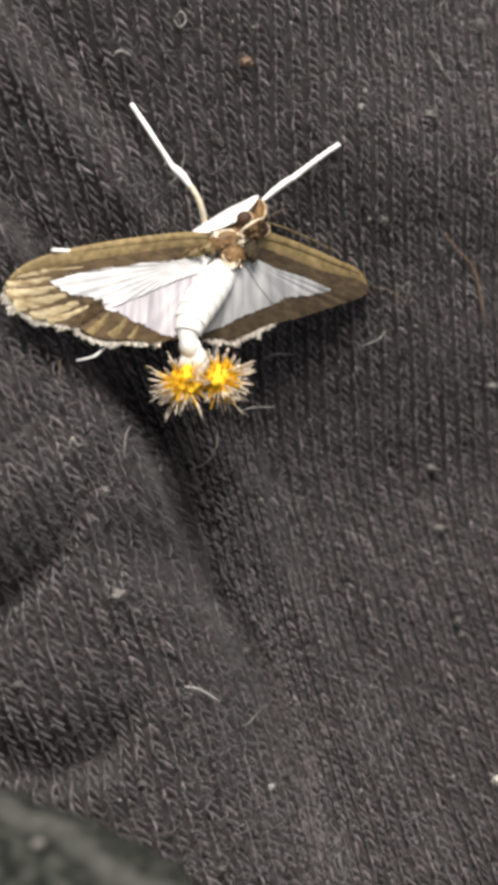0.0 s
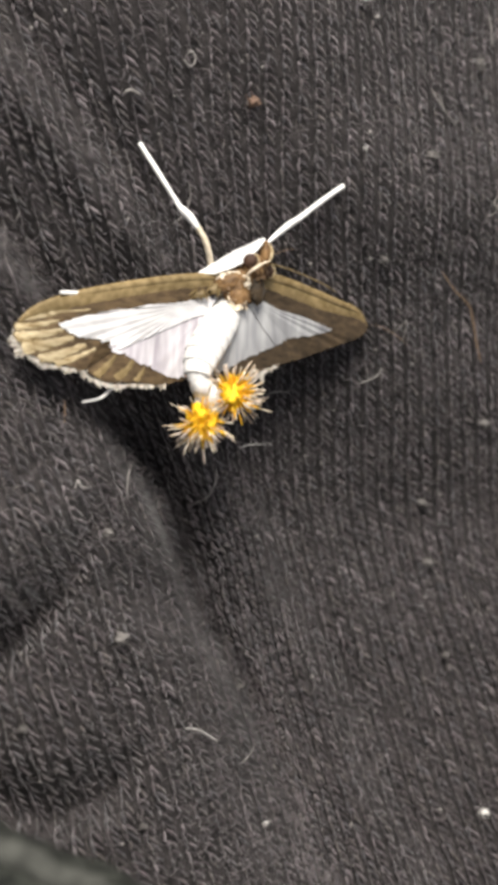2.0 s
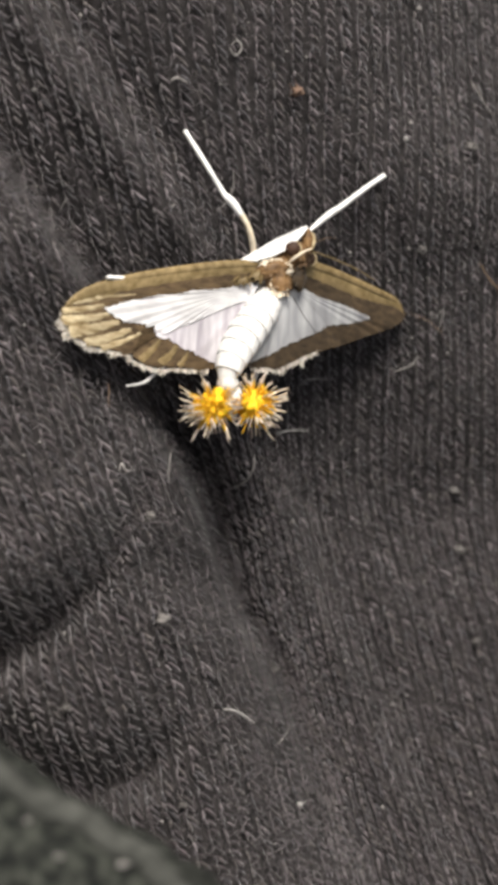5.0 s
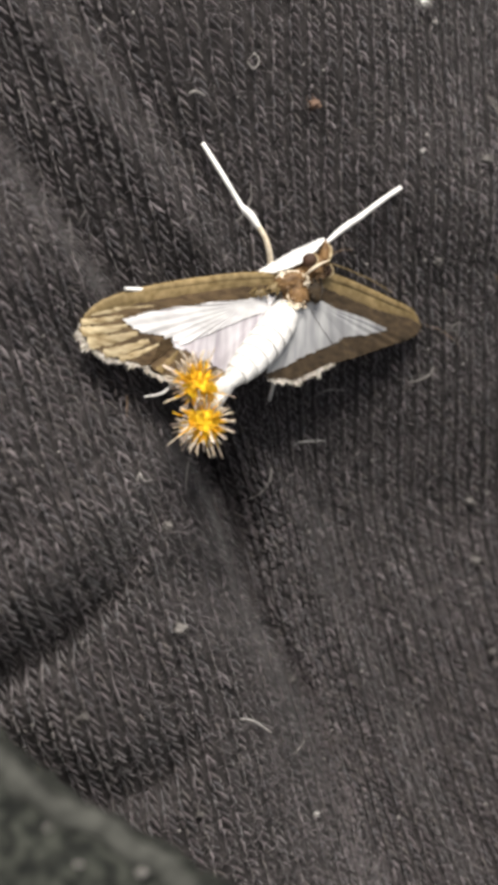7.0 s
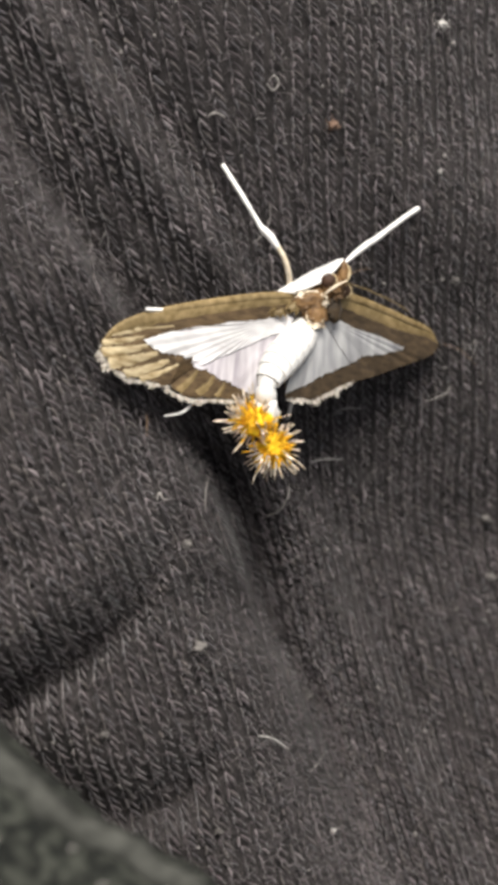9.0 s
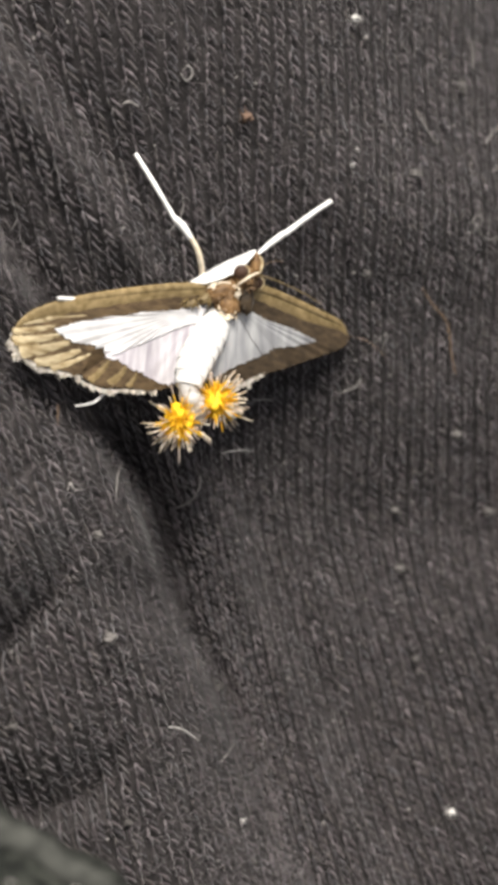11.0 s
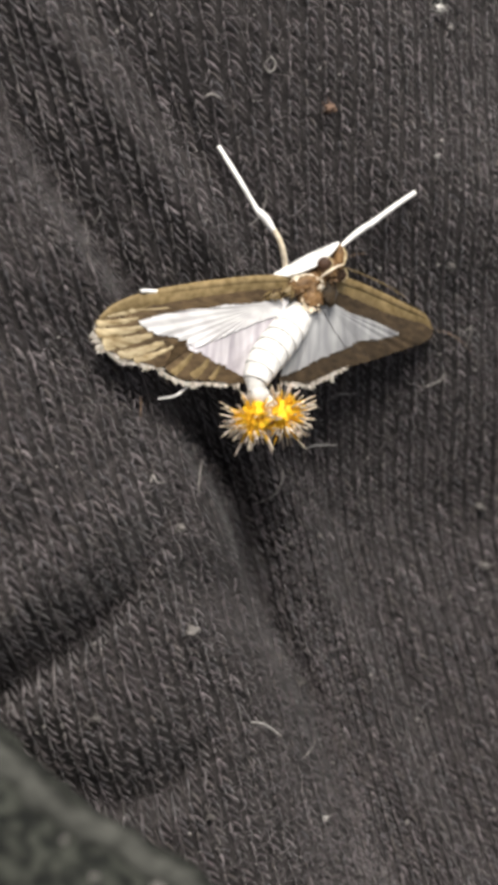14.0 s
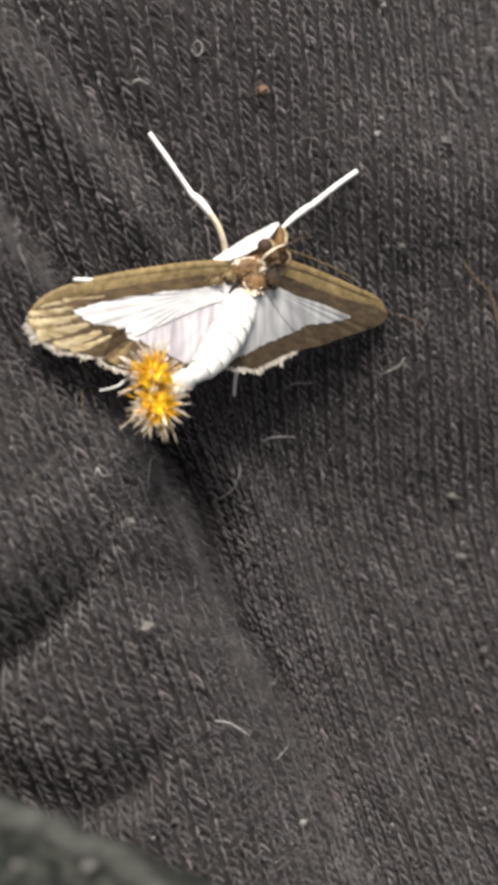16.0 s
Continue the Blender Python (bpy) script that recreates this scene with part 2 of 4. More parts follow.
def height(x, y):
    """How high the draped cloth lies."""
    x, y = np.asarray(x, float), np.asarray(y, float)
    cx, cy = soft_clip(x, -20, 21), soft_clip(y, -37, 28)
    d, wide, begin, edge = crease(x, y)
    inner = edge - 2 + np.log1p(np.exp(np.clip(cx - edge + 2, -30, 30)))
    low = soft_step((-4.0 - y) / 2.0)
    z = main_sheet(cx * (1 - low) + inner * low, cy)
    # the crease, then the lobe beside it
    upper = soft_step((y + 13.5) / 1.6)
    z = z - (1.7 + 2.1 * upper) * np.exp(-(np.maximum(-d, 0) / (0.8 + 1.2 * upper)) ** 2 - (np.minimum(-d, 0) / 0.5) ** 2) * begin * soft_step((y + 29) / 3.0)
    w = (1 - np.exp(-(np.maximum(d, 0) / wide) ** 1.35)) * begin
    z = z * (1 - w) + lobe_sheet(x, y) * w
    # the upper fold, its furrow, and the rib beside it
    off, above = furrow(x, y)
    fold = 9.9 - 0.35 * (cx + 16.6) - 0.19 * (cy - 3.7) - 1.6 * soft_step((2.2 - y) / 1.0) * soft_step((x + 15.5) / 0.8)
    f = soft_step(-(off + 0.25) / 0.22) * soft_step((y + 3.5) / 1.2) * (1 - begin)
    z = z - 1.7 * np.exp(-(np.maximum(off - 0.2, 0) / 1.3) ** 2 - (np.minimum(off - 0.2, 0) / 0.6) ** 2) * above
    z = z * (1 - f) + (fold - 1.3 * np.exp(np.minimum(off, 0) / 0.9)) * f
    rib = x + 12.3 + 0.95 * (y - 12)
    z = z + (1.5 * np.exp(-((rib + 0.3) / 1.9) ** 2) - 0.7 * np.exp(-((rib - 4.2) / 1.8) ** 2)) * soft_step((y - 4.5) / 1.5)
    # slack: ridges that run down beside the crease, and shallow waves
    beside = (x - edge) * 0.87
    z = z + (0.8 * np.exp(-((beside - 4.0) / 1.3) ** 2) - 0.5 * np.exp(-((beside - 6.6) / 1.3) ** 2)) * soft_step((-6.5 - y) / 1.2)
    return z + 0.22 * np.sin(0.23 * x + 0.31 * y + 1.0) * np.sin(0.12 * y - 0.2 * x)


def normals(x, y):
    e = 0.05
    n = np.stack([(height(x - e, y) - height(x + e, y)) / (2 * e), (height(x, y - e) - height(x, y + e)) / (2 * e), np.ones_like(x)], -1)
    return n / np.linalg.norm(n, axis=-1, keepdims=True)


def wale(u, v):
    """Where the knitted columns run: they lean as the cloth is pulled."""
    pulled = 3.0 * np.log1p(np.exp(np.clip((-v - 10) / 3.0, -20, 20)))
    lean = -0.12 * v + 0.25 * pulled + 0.24 * (9 - np.maximum(v, -13)) * soft_step((-4.5 - u) / 2.0)
    return u + lean + 0.12 * np.sin(v * 0.35 + u * 0.2)


def build_cloth():
    # a sheet, fine in the middle and coarse towards its rim
    line = np.concatenate([np.linspace(-160, -50, 12)[:-1], np.linspace(-50, 50, 221), np.linspace(50, 160, 12)[1:]])
    gx, gy = np.meshgrid(line, line - 5)
    n = normals(gx, gy)
    verts = np.stack([gx, gy, height(gx, gy)], -1) - 0.36 * n
    k = len(line)
    low = verts.reshape(-1, 3) - np.array([0, 0, 1.2])
    ids = np.arange(k * k).reshape(k, k)
    quads = np.stack([ids[:-1, :-1], ids[:-1, 1:], ids[1:, 1:], ids[1:, :-1]], -1).reshape(-1, 4)
    rim = np.concatenate([ids[0, :-1], ids[:-1, -1], ids[-1, :0:-1], ids[:0:-1, 0]])
    rim2 = np.roll(rim, -1)
    sides = np.stack([rim, rim + k * k, rim2 + k * k, rim2], -1)
    cloth = gathered("garment", np.concatenate([verts.reshape(-1, 3), low]), np.concatenate([quads, quads[:, ::-1] + k * k, sides]), CLOTH)
    tagged(cloth, "dark charcoal knitted cotton garment lying in soft folds", "garment", kind="structure")

    # stitches: two yarn legs each, one upright and one slanting
    rng = np.random.default_rng(3)
    u, v = np.meshgrid(np.arange(-44, 40, 1.06), np.arange(-50, 36, 0.54))
    u, v = u.ravel(), v.ravel()
    keep = (np.abs(wale(u, v)) < 31)
    u, v = u[keep], v[keep]
    v = v + 0.27 * (np.round(u / 1.06) % 2) + rng.normal(0, 0.03, len(v))
    legs = []
    for x0, x1, y0, y1, r, lift in ((-0.36, -0.34, 0.29, -0.29, 0.085, 0.11), (-0.20, 0.28, 0.25, -0.25, 0.088, 0.11)):
        legs.append(np.stack([u + x0, u + x1, v + y0, v + y1, np.full_like(u, r), np.full_like(u, lift)], -1))
    legs = np.concatenate(legs)
    m = len(legs)
    legs[:, :4] += rng.normal(0, 1, (m, 4)) * np.array([0.06, 0.06, 0.075, 0.075])
    legs[:, 4] *= rng.uniform(0.6, 1.25, m)
    legs[:, 5] += rng.normal(0, 0.035, m)
    rings, sides = 5, 5
    t = np.linspace(0, 1, rings)
    pu = legs[:, 0:1] + (legs[:, 1:2] - legs[:, 0:1]) * t
    pv = legs[:, 2:3] + (legs[:, 3:4] - legs[:, 2:3]) * t
    px = wale(pu, pv)
    nn = normals(px, pv)
    worn = 0.8 + 0.42 * np.sin(px * 0.95 + 1.6 * np.sin(pv * 0.57)) * np.sin(pv * 0.83 + 1.4 * np.sin(px * 0.51 + 2))
    rim = rolled(px, pv)
    worn = worn * (0.35 + 0.65 * np.clip((nn[..., 2] - 0.55) / 0.25, 0, 1)) * (1 - 0.55 * rim)
    bow = (np.sin(t * math.pi) * 0.18 + legs[:, 5:6]) * worn - 0.12
    mid = np.stack([px, pv, height(px, pv)], -1) + nn * bow[..., None]
    along = np.gradient(mid, axis=1)
    along /= np.linalg.norm(along, axis=-1, keepdims=True)
    side = np.cross(along, nn)
    side /= np.linalg.norm(side, axis=-1, keepdims=True)
    up = np.cross(side, along)
    rad = legs[:, 4:5] * (0.22 + 0.78 * np.sin((0.08 + 0.84 * t) * math.pi))
    a = np.arange(sides) * math.tau / sides
    ring = mid[:, :, None, :] + rad[:, :, None, None] * (np.cos(a)[None, None, :, None] * side[:, :, None, :] + np.sin(a)[None, None, :, None] * up[:, :, None, :])
    verts = ring.reshape(-1, 3)
    ids = np.arange(m * rings * sides).reshape(m, rings, sides)
    nxt = np.roll(ids, -1, axis=2)
    quads = np.stack([ids[:, :-1], nxt[:, :-1], nxt[:, 1:], ids[:, 1:]], -1).reshape(-1, 4)
    tagged(gathered("stitches", verts, quads, YARN, cloth), kind="stuff")

    # loose fibres standing off the yarn
    rng = np.random.default_rng(8)
    m = 17000
    x, y = rng.uniform(-24, 26, 9 * m), rng.uniform(-44, 30, 9 * m)
    steep = 1 / normals(x, y)[:, 2]
    pick = rng.uniform(0, 1, 9 * m) < 0.12 + 0.30 * np.clip(steep - 1.12, 0, 1.6) + 1.0 * rolled(x, y)
    x, y = x[pick], y[pick]
    m = len(x)
    ang, size = rng.uniform(0, math.tau, m), (rng.gamma(2.0, 0.28, m) + 0.15) * (1 - 0.55 * np.clip(rolled(x, y), 0, 1))
    t = np.linspace(0, 1, 5)
    bend = rng.normal(0, 0.9, m)
    aa = ang[:, None] + bend[:, None] * t
    fx = x[:, None] + np.cumsum(np.cos(aa), 1) * size[:, None] / 5
    fy = y[:, None] + np.cumsum(np.sin(aa), 1) * size[:, None] / 5
    rise = rng.uniform(0.05, 0.5, m)[:, None] * np.sin(t * math.pi * rng.uniform(0.5, 1.0, m)[:, None]) + 0.14
    fn = normals(fx, fy)
    mid = np.stack([fx, fy, height(fx, fy)], -1) + fn * rise[..., None]
    along = np.gradient(mid, axis=1)
    along /= np.linalg.norm(along, axis=-1, keepdims=True)
    side = np.cross(along, fn)
    up = np.cross(side, along)
    a = np.arange(3) * math.tau / 3
    w = (rng.uniform(0.010, 0.026, m)[:, None] * (1 - 0.6 * t))[:, :, None, None]
    ring = mid[:, :, None, :] + w * (np.cos(a)[None, None, :, None] * side[:, :, None, :] + np.sin(a)[None, None, :, None] * up[:, :, None, :])
    ids = np.arange(m * 15).reshape(m, 5, 3)
    nxt = np.roll(ids, -1, axis=2)
    quads = np.stack([ids[:, :-1], nxt[:, :-1], nxt[:, 1:], ids[:, 1:]], -1).reshape(-1, 4)
    tagged(gathered("fuzz", ring.reshape(-1, 3), quads, FUZZ, cloth), kind="stuff")

    # fine pale dust caught in the pile
    rng = np.random.default_rng(17)
    m = 420
    x, y = rng.uniform(-22, 24, m), rng.uniform(-42, 28, m)
    n = normals(x, y)
    mid = np.stack([x, y, height(x, y)], -1) + 0.2 * n
    corner = np.array([(1, 0, 0), (-1, 0, 0), (0, 1, 0), (0, -1, 0), (0, 0, 1), (0, 0, -1)], float)
    size = 0.035 + 0.05 * rng.gamma(1.3, 0.6, (m, 1, 1)) * rng.uniform(0.6, 1.3, (m, 6, 1))
    verts = mid[:, None, :] + corner[None] * size
    tri = np.array([(0, 2, 4), (2, 1, 4), (1, 3, 4), (3, 0, 4), (2, 0, 5), (1, 2, 5), (3, 1, 5), (0, 3, 5)])
    faces = (np.arange(m)[:, None, None] * 6 + tri[None]).reshape(-1, 3)
    tagged(gathered("dust", verts.reshape(-1, 3), faces, LINT_GREY, cloth), kind="stuff")
    return cloth


# ---- the fold of other cloth that stands nearer ----
WAY = Vector((0.832, -0.555, 0)).normalized()
OUT = Vector((WAY.y, -WAY.x, 0))
LIP = Vector((-15.95, -19.55, 0))


def sleeve_point(s, w):
    """A point of the fold: s along its lip, w from the cloth (0) over the lip to the outside (1)."""
    if w < 0.35:
        q = w / 0.35
        across, up = 14.0 - 14.2 * math.sin(q * math.pi / 2), 26.5 * q
    else:
        q = (w - 0.35) / 0.65
        across, up = -0.2 * (1 - q) + 46 * q ** 1.25, 26.5 + 5.0 * math.sin(min(q * 5, 1) * math.pi / 2) - 30 * q ** 2.2
    wob = noise.noise(Vector((s * 0.09, w * 3, 0))) * 1.1 + noise.noise(Vector((s * 0.35, w * 9, 4))) * 0.5 + noise.noise(Vector((s * 1.1, w * 30, 9))) * 0.35
    p = LIP + WAY * s + OUT * (across + wob)
    return Vector((p.x, p.y, float(height(p.x, p.y)) - 0.4 if w < 0.04 else up + wob * 0.7))


def build_sleeve():
    """A thick rounded fold with a stitched hem along its lip."""
    bm = bmesh.new()
    n, k = 200, 110
    grid = [[bm.verts.new(sleeve_point(-50 + 100 * i / (n - 1), j / (k - 1))) for j in range(k)] for i in range(n)]
    for r0, r1 in zip(grid, grid[1:]):
        for j in range(k - 1):
            bm.faces.new((r0[j], r0[j + 1], r1[j + 1], r1[j]))
    ob = part("fabric_fold", bm, SLEEVE)
    tagged(ob, "dark grey-green fabric fold close to the lens", "fabric fold")
    bm = bmesh.new()
    line = [sleeve_point(-40 + 80 * i / 180, 0.365) + Vector((0, 0, 0.1)) for i in range(181)]
    tube(bm, line, [0.7 + 0.22 * noise.noise(Vector((i * 0.4, 0, 0))) for i in range(181)], 8)
    part("hem", bm, HEM, ob, "paler grey-green rolled hem")
    return ob


FOLD_LINT = []


def fold_lint(s, w, size, seed):
    bm = bmesh.new()
    blob(bm, sleeve_point(s, w) + Vector((0, 0, 0.2)), (size * 0.6, size * 0.4, size * 0.25), 0.9, seed, 3)
    new_speck = part("lint_speck", bm, LINT_GREY)
    FOLD_LINT.append(new_speck)
    return tagged(new_speck, "pale speck of lint on the grey-green fabric fold", "lint", "lint on the fold")


# ---- the moth ----
O = Vector((-0.6, 4.5, 2.6))


def left_plane(x, y):
    return 1.5 - 0.52 * x - 0.02 * y


def right_plane(x, y):
    return 2.15 - 0.86 * x


def right_low(x, y):
    return 2.12 - 0.85 * x


def fan(base, outline, plane, lift=0.0, thick=0.03, rings=9, n=150, ripple=0.0, count=9, ragged=0.0, seed=0, pleats=()):
    """A thin wing sheet fanned out from its base to an outline, with shallow folds along the veins."""
    bm = bmesh.new()
    edge = cornered([(x, y, 0) for x, y in outline], n)
    base = Vector((*base, 0))
    sheets = []
    for side in (0, 1):
        layer = []
        for r in range(1, rings + 1):
            s = r / rings
            ring = []
            for k, e in enumerate(edge):
                p = base.lerp(e, s)
                if r == rings:
                    p = base.lerp(e, 1 + ragged * (noise.noise(Vector((k * 0.45, seed, 0))) + 0.7 * noise.noise(Vector((k * 1.3, seed, 3))) + 0.5 * noise.noise(Vector((k * 2.3, seed, 5)))))
                    p.y += ragged * 2.6 * (noise.noise(Vector((k * 0.55, seed, 11))) + 0.6 * noise.noise(Vector((k * 1.7, seed, 15))))
                ang = math.atan2(e.y - base.y, e.x - base.x)
                fold = ripple * s * (0.5 + 0.5 * math.sin(ang * count * 3 + 2 * math.sin(ang * 5 + seed)))
                if pleats:
                    fold += min(1.3, (p - base).length / 4) * float(np.interp(math.degrees(ang), *zip(*pleats)))
                z = plane(p.x, p.y) + lift + fold - side * thick
                ring.append(bm.verts.new((p.x - O.x, p.y - O.y, z - O.z)))
            layer.append(ring)
        centre = bm.verts.new((base.x - O.x, base.y - O.y, plane(base.x, base.y) + lift - side * thick - O.z))
        for k in range(n):
            q = (k + 1) % n
            bm.faces.new((centre, layer[0][k], layer[0][q]))
            for a, b in zip(layer, layer[1:]):
                bm.faces.new((a[k], b[k], b[q], a[q]))
        sheets.append(layer[-1])
    for k in range(n):
        q = (k + 1) % n
        bm.faces.new([bm.verts.new(v.co) for v in (sheets[0][k], sheets[0][q], sheets[1][q], sheets[1][k])])
    return bm


def band(line, inward, width, plane, lift, n=60, seed=0):
    """A strip of paler scales along a wing's leading edge, with an uneven inner rim."""
    bm = bmesh.new()
    path = glide([(x, y, 0) for x, y in line], n)
    rows = []
    for k, p in enumerate(path):
        f = k / (n - 1)
        w = width * (0.75 + 0.25 * math.sin(f * math.pi)) * (1 - 0.75 * max(0, f - 0.7) / 0.3) + 0.14 * noise.noise(Vector((k * 0.45, seed, 0)))
        row = []
        for g in range(5):
            q = p + Vector((*inward, 0)) * w * g / 4
            row.append(bm.verts.new((q.x - O.x, q.y - O.y, plane(q.x, q.y) + lift * (1 - (g / 4) ** 3) + 0.004 - O.z)))
        rows.append(row)
    for u, v in zip(rows, rows[1:]):
        for g in range(4):
            bm.faces.new((u[g], u[g + 1], v[g + 1], v[g]))
    return bm


def fringe(line, plane, away, length=0.4, n=70, seed=1):
    """A row of short, flat hair scales along a wing's rim."""
    rng = random.Random(seed)
    bm = bmesh.new()
    n = n * 2
    path = glide([(x, y, 0) for x, y in line], n)
    for i, p in enumerate(path):
        d = (path[min(i + 1, n - 1)] - path[max(i - 1, 0)]).normalized()
        for _ in range(2):
            o = (Vector((*away, 0)).normalized() + d * rng.uniform(-0.35, 0.35)).normalized()
            long = length * rng.uniform(0.6, 1.1) * max(0.35, 0.8 + 1.1 * noise.noise(Vector((i * 0.11, seed, 0))))
            long *= min(1, 0.3 + 6 * min(i, n - 1 - i) / n)
            w = 0.06 * rng.uniform(0.7, 1.3)
            root = p + d * rng.uniform(-0.08, 0.08) - o * 0.12
            quad = []
            for q, half in ((root, w), (root + o * long * 0.6, w * 1.1), (root + o * long, w * 0.35)):
                for g in (-1, 1):
                    c = q + d * half * g
                    quad.append(bm.verts.new((c.x - O.x, c.y - O.y, plane(c.x, c.y) - 0.02 - rng.uniform(0, 0.1) - O.z)))
            bm.faces.new((quad[0], quad[1], quad[3], quad[2]))
            bm.faces.new((quad[2], quad[3], quad[5], quad[4]))
    return bm


def limb(points, radii, n=22, sides=8):
    bm = bmesh.new()
    line = glide([Vector(p) - O for p in points], n)
    rr = [Vector((r, 0, 0)) for r in radii]
    tube(bm, line, [max(0.03, q.x) for q in glide(rr, n)], sides)
    return bm


def flakes(centre, size, count, seed, length=0.45):
    """Overlapping scale tufts on a rounded body."""
    rng = random.Random(seed)
    bm = bmesh.new()
    for _ in range(count):
        d = Vector((rng.gauss(0, 1), rng.gauss(0, 1), abs(rng.gauss(0, 1)))).normalized()
        p = Vector(centre) + Vector((d.x * size[0], d.y * size[1], d.z * size[2]))
        back = (Vector((rng.gauss(0, 0.35), -1, 0.0)) + d * 0.22).normalized()
        w = back.cross(d).normalized() * 0.11
        long = length * rng.uniform(0.6, 1.3)
        a, b = bm.verts.new(p - w * 0.6), bm.verts.new(p + w * 0.6)
        c, e = bm.verts.new(p + back * long * 0.6 + w + d * 0.05), bm.verts.new(p + back * long * 0.6 - w + d * 0.05)
        f = bm.verts.new(p + back * long + d * 0.02)
        bm.faces.new((a, b, c, e))
        bm.faces.new((e, c, f))
    return bm


def build_moth():
    moth = new("moth")
    moth.location = O * MM
    tagged(moth, "white and brown moth with orange tail tufts on dark cloth", "moth")

    # left wings
    hind = part("hindwing", fan((-2.6, 2.4), [(-8.0, -0.2), (-8.9, -1.2), (-9.05, -2.05), (-7.95, -2.5), (-7.0, -2.35), (-6.0, -2.25), (-5.0, -2.25), (-4.2, -2.05), (-3.1, -1.65), (-2.0, 0.4), (-0.9, 3.2), (-3.7, 2.9)], left_plane, -0.06, ragged=0.025), BROWN, moth, "brown-edged hindwing")
    part("membrane", fan((-2.6, 2.4), [(-8.2, -0.2), (-7.6, -0.55), (-7.0, -0.7), (-6.1, -1.05), (-5.3, -1.3), (-4.2, -1.75), (-3.2, -1.55), (-2.1, 0.4), (-1.0, 3.2), (-3.7, 2.8), (-5.8, 1.2)], left_plane, -0.03, 0.02, ripple=0.05, count=8, ragged=0.05, seed=3), PEARL_HIND, hind, "pearly white membrane")
    part("fringe", fringe([(-9.6, -1.6), (-9.1, -2.3), (-8.3, -2.55), (-7.5, -2.65), (-6.2, -2.45), (-5.0, -2.3), (-4.1, -1.8)], lambda x, y: left_plane(x, y) - 0.08, (-0.2, -1), 0.38, 64, 2), FRINGE, hind, "pale fringe")
    fore = part("forewing", fan((-3.4, 3.6), [(-1.9, 5.0), (-4.4, 4.5), (-7.6, 3.5), (-10.4, 2.4), (-12.2, 1.4), (-13.2, 0.4), (-13.45, -0.25), (-13.05, -0.7), (-12.3, -1.35), (-11.4, -1.85), (-10.9, -1.65), (-10.3, -1.8), (-9.1, -2.0), (-8.6, -0.1), (-4.0, 2.85), (-1.8, 3.9)], left_plane, 0.0, ragged=0.02), BROWN, moth, "brown forewing with pale streaks")
    part("membrane", fan((-3.4, 2.95), [(-10.9, 0.6), (-9.8, 1.15), (-8.7, 1.6), (-7.75, 1.95), (-7.5, 1.8), (-6.5, 2.3), (-5.5, 2.65), (-4.0, 3.0), (-2.6, 3.55), (-1.8, 3.6), (-2.3, 2.6), (-3.5, 2.0), (-7.35, -0.45), (-8.05, -0.1), (-8.8, 0.05), (-9.65, -0.05), (-10.35, 0.25)], left_plane, 0.05, 0.03, ripple=0.08, count=22, ragged=0.05, seed=5), PEARL_LEFT, fore, "pearly white membrane")
    part("costa", limb([(-1.9, 5.0, 2.3), (-4.4, 4.42, 3.55), (-7.6, 3.42, 5.25), (-10.4, 2.37, 6.7), (-12.2, 1.38, 7.7), (-13.1, 0.45, 8.25)], [0.3, 0.32, 0.3, 0.26, 0.2, 0.08], 40), OLIVE, fore, "olive leading edge")
    part("costal_band", band([(-1.9, 4.95), (-4.4, 4.42), (-7.6, 3.42), (-10.4, 2.35), (-12.2, 1.35), (-13.1, 0.4)], (0.1, -1), 0.72, left_plane, 0.12), OLIVE, fore, "olive band")
    for wing, a, b, w in ((fore, (-8.7, -0.55), (-10.9, -1.8), 0.45), (fore, (-9.3, -0.4), (-11.8, -1.65), 0.72), (fore, (-10.0, -0.05), (-12.75, -1.1), 0.86), (fore, (-10.6, 0.3), (-13.2, -0.5), 0.70), (fore, (-10.9, 0.8), (-13.25, 0.1), 0.52), (fore, (-10.6, 1.4), (-12.9, 0.7), 0.36), (fore, (-9.2, 1.75), (-11.9, 1.2), 0.2), (hind, (-6.5, -0.95), (-7.4, -2.2), 0.55), (hind, (-5.8, -1.25), (-6.3, -2.2), 0.35), (hind, (-7.5, -0.7), (-8.6, -2.2), 0.5)):
        bm = bmesh.new()
        d = Vector((b[0] - a[0], b[1] - a[1], 0))
        o = Vector((-d.y, d.x, 0)).normalized()
        rows = []
        for k in range(17):
            f = k / 16
            c = Vector((*a, 0)) + d * f + o * 0.08 * math.sin(f * 3)
            half = w * 0.46 * (0.3 + 0.7 * f ** 0.7) * (1 if k < 16 else 0.7)
            row = []
            for g in (-1, -0.5, 0, 0.5, 1):
                q = c + o * half * g * (1 + 0.5 * noise.noise(Vector((k * 0.8, g * 3, w * 30))))
                row.append(bm.verts.new((q.x - O.x, q.y - O.y, left_plane(q.x, q.y) + (0.015 if wing is fore else -0.045) + 0.03 * (1 - g * g) - O.z)))
            rows.append(row)
        for u, v in zip(rows, rows[1:]):
            for g in range(4):
                bm.faces.new((u[g], u[g + 1], v[g + 1], v[g]))
        part("streak", bm, TAN if wing is fore else OLIVE, wing, "tan streak" if wing is fore else "olive streak")
    part("fringe", fringe([(-13.3, 0.1), (-13.3, -0.6), (-12.8, -1.15), (-11.6, -1.85), (-10.6, -1.95), (-9.2, -2.05)], left_plane, (-0.75, -0.8), 0.5, 60, 4), FRINGE, fore, "pale fringe")

    # right wings, steeper
    hind_pleats = ((-118, 0.35), (-104, 0.0), (-92, 0.12), (-84, 0.06), (-43, 0.42), (-37.5, 0.33), (-33, -0.1), (-20, -0.3))
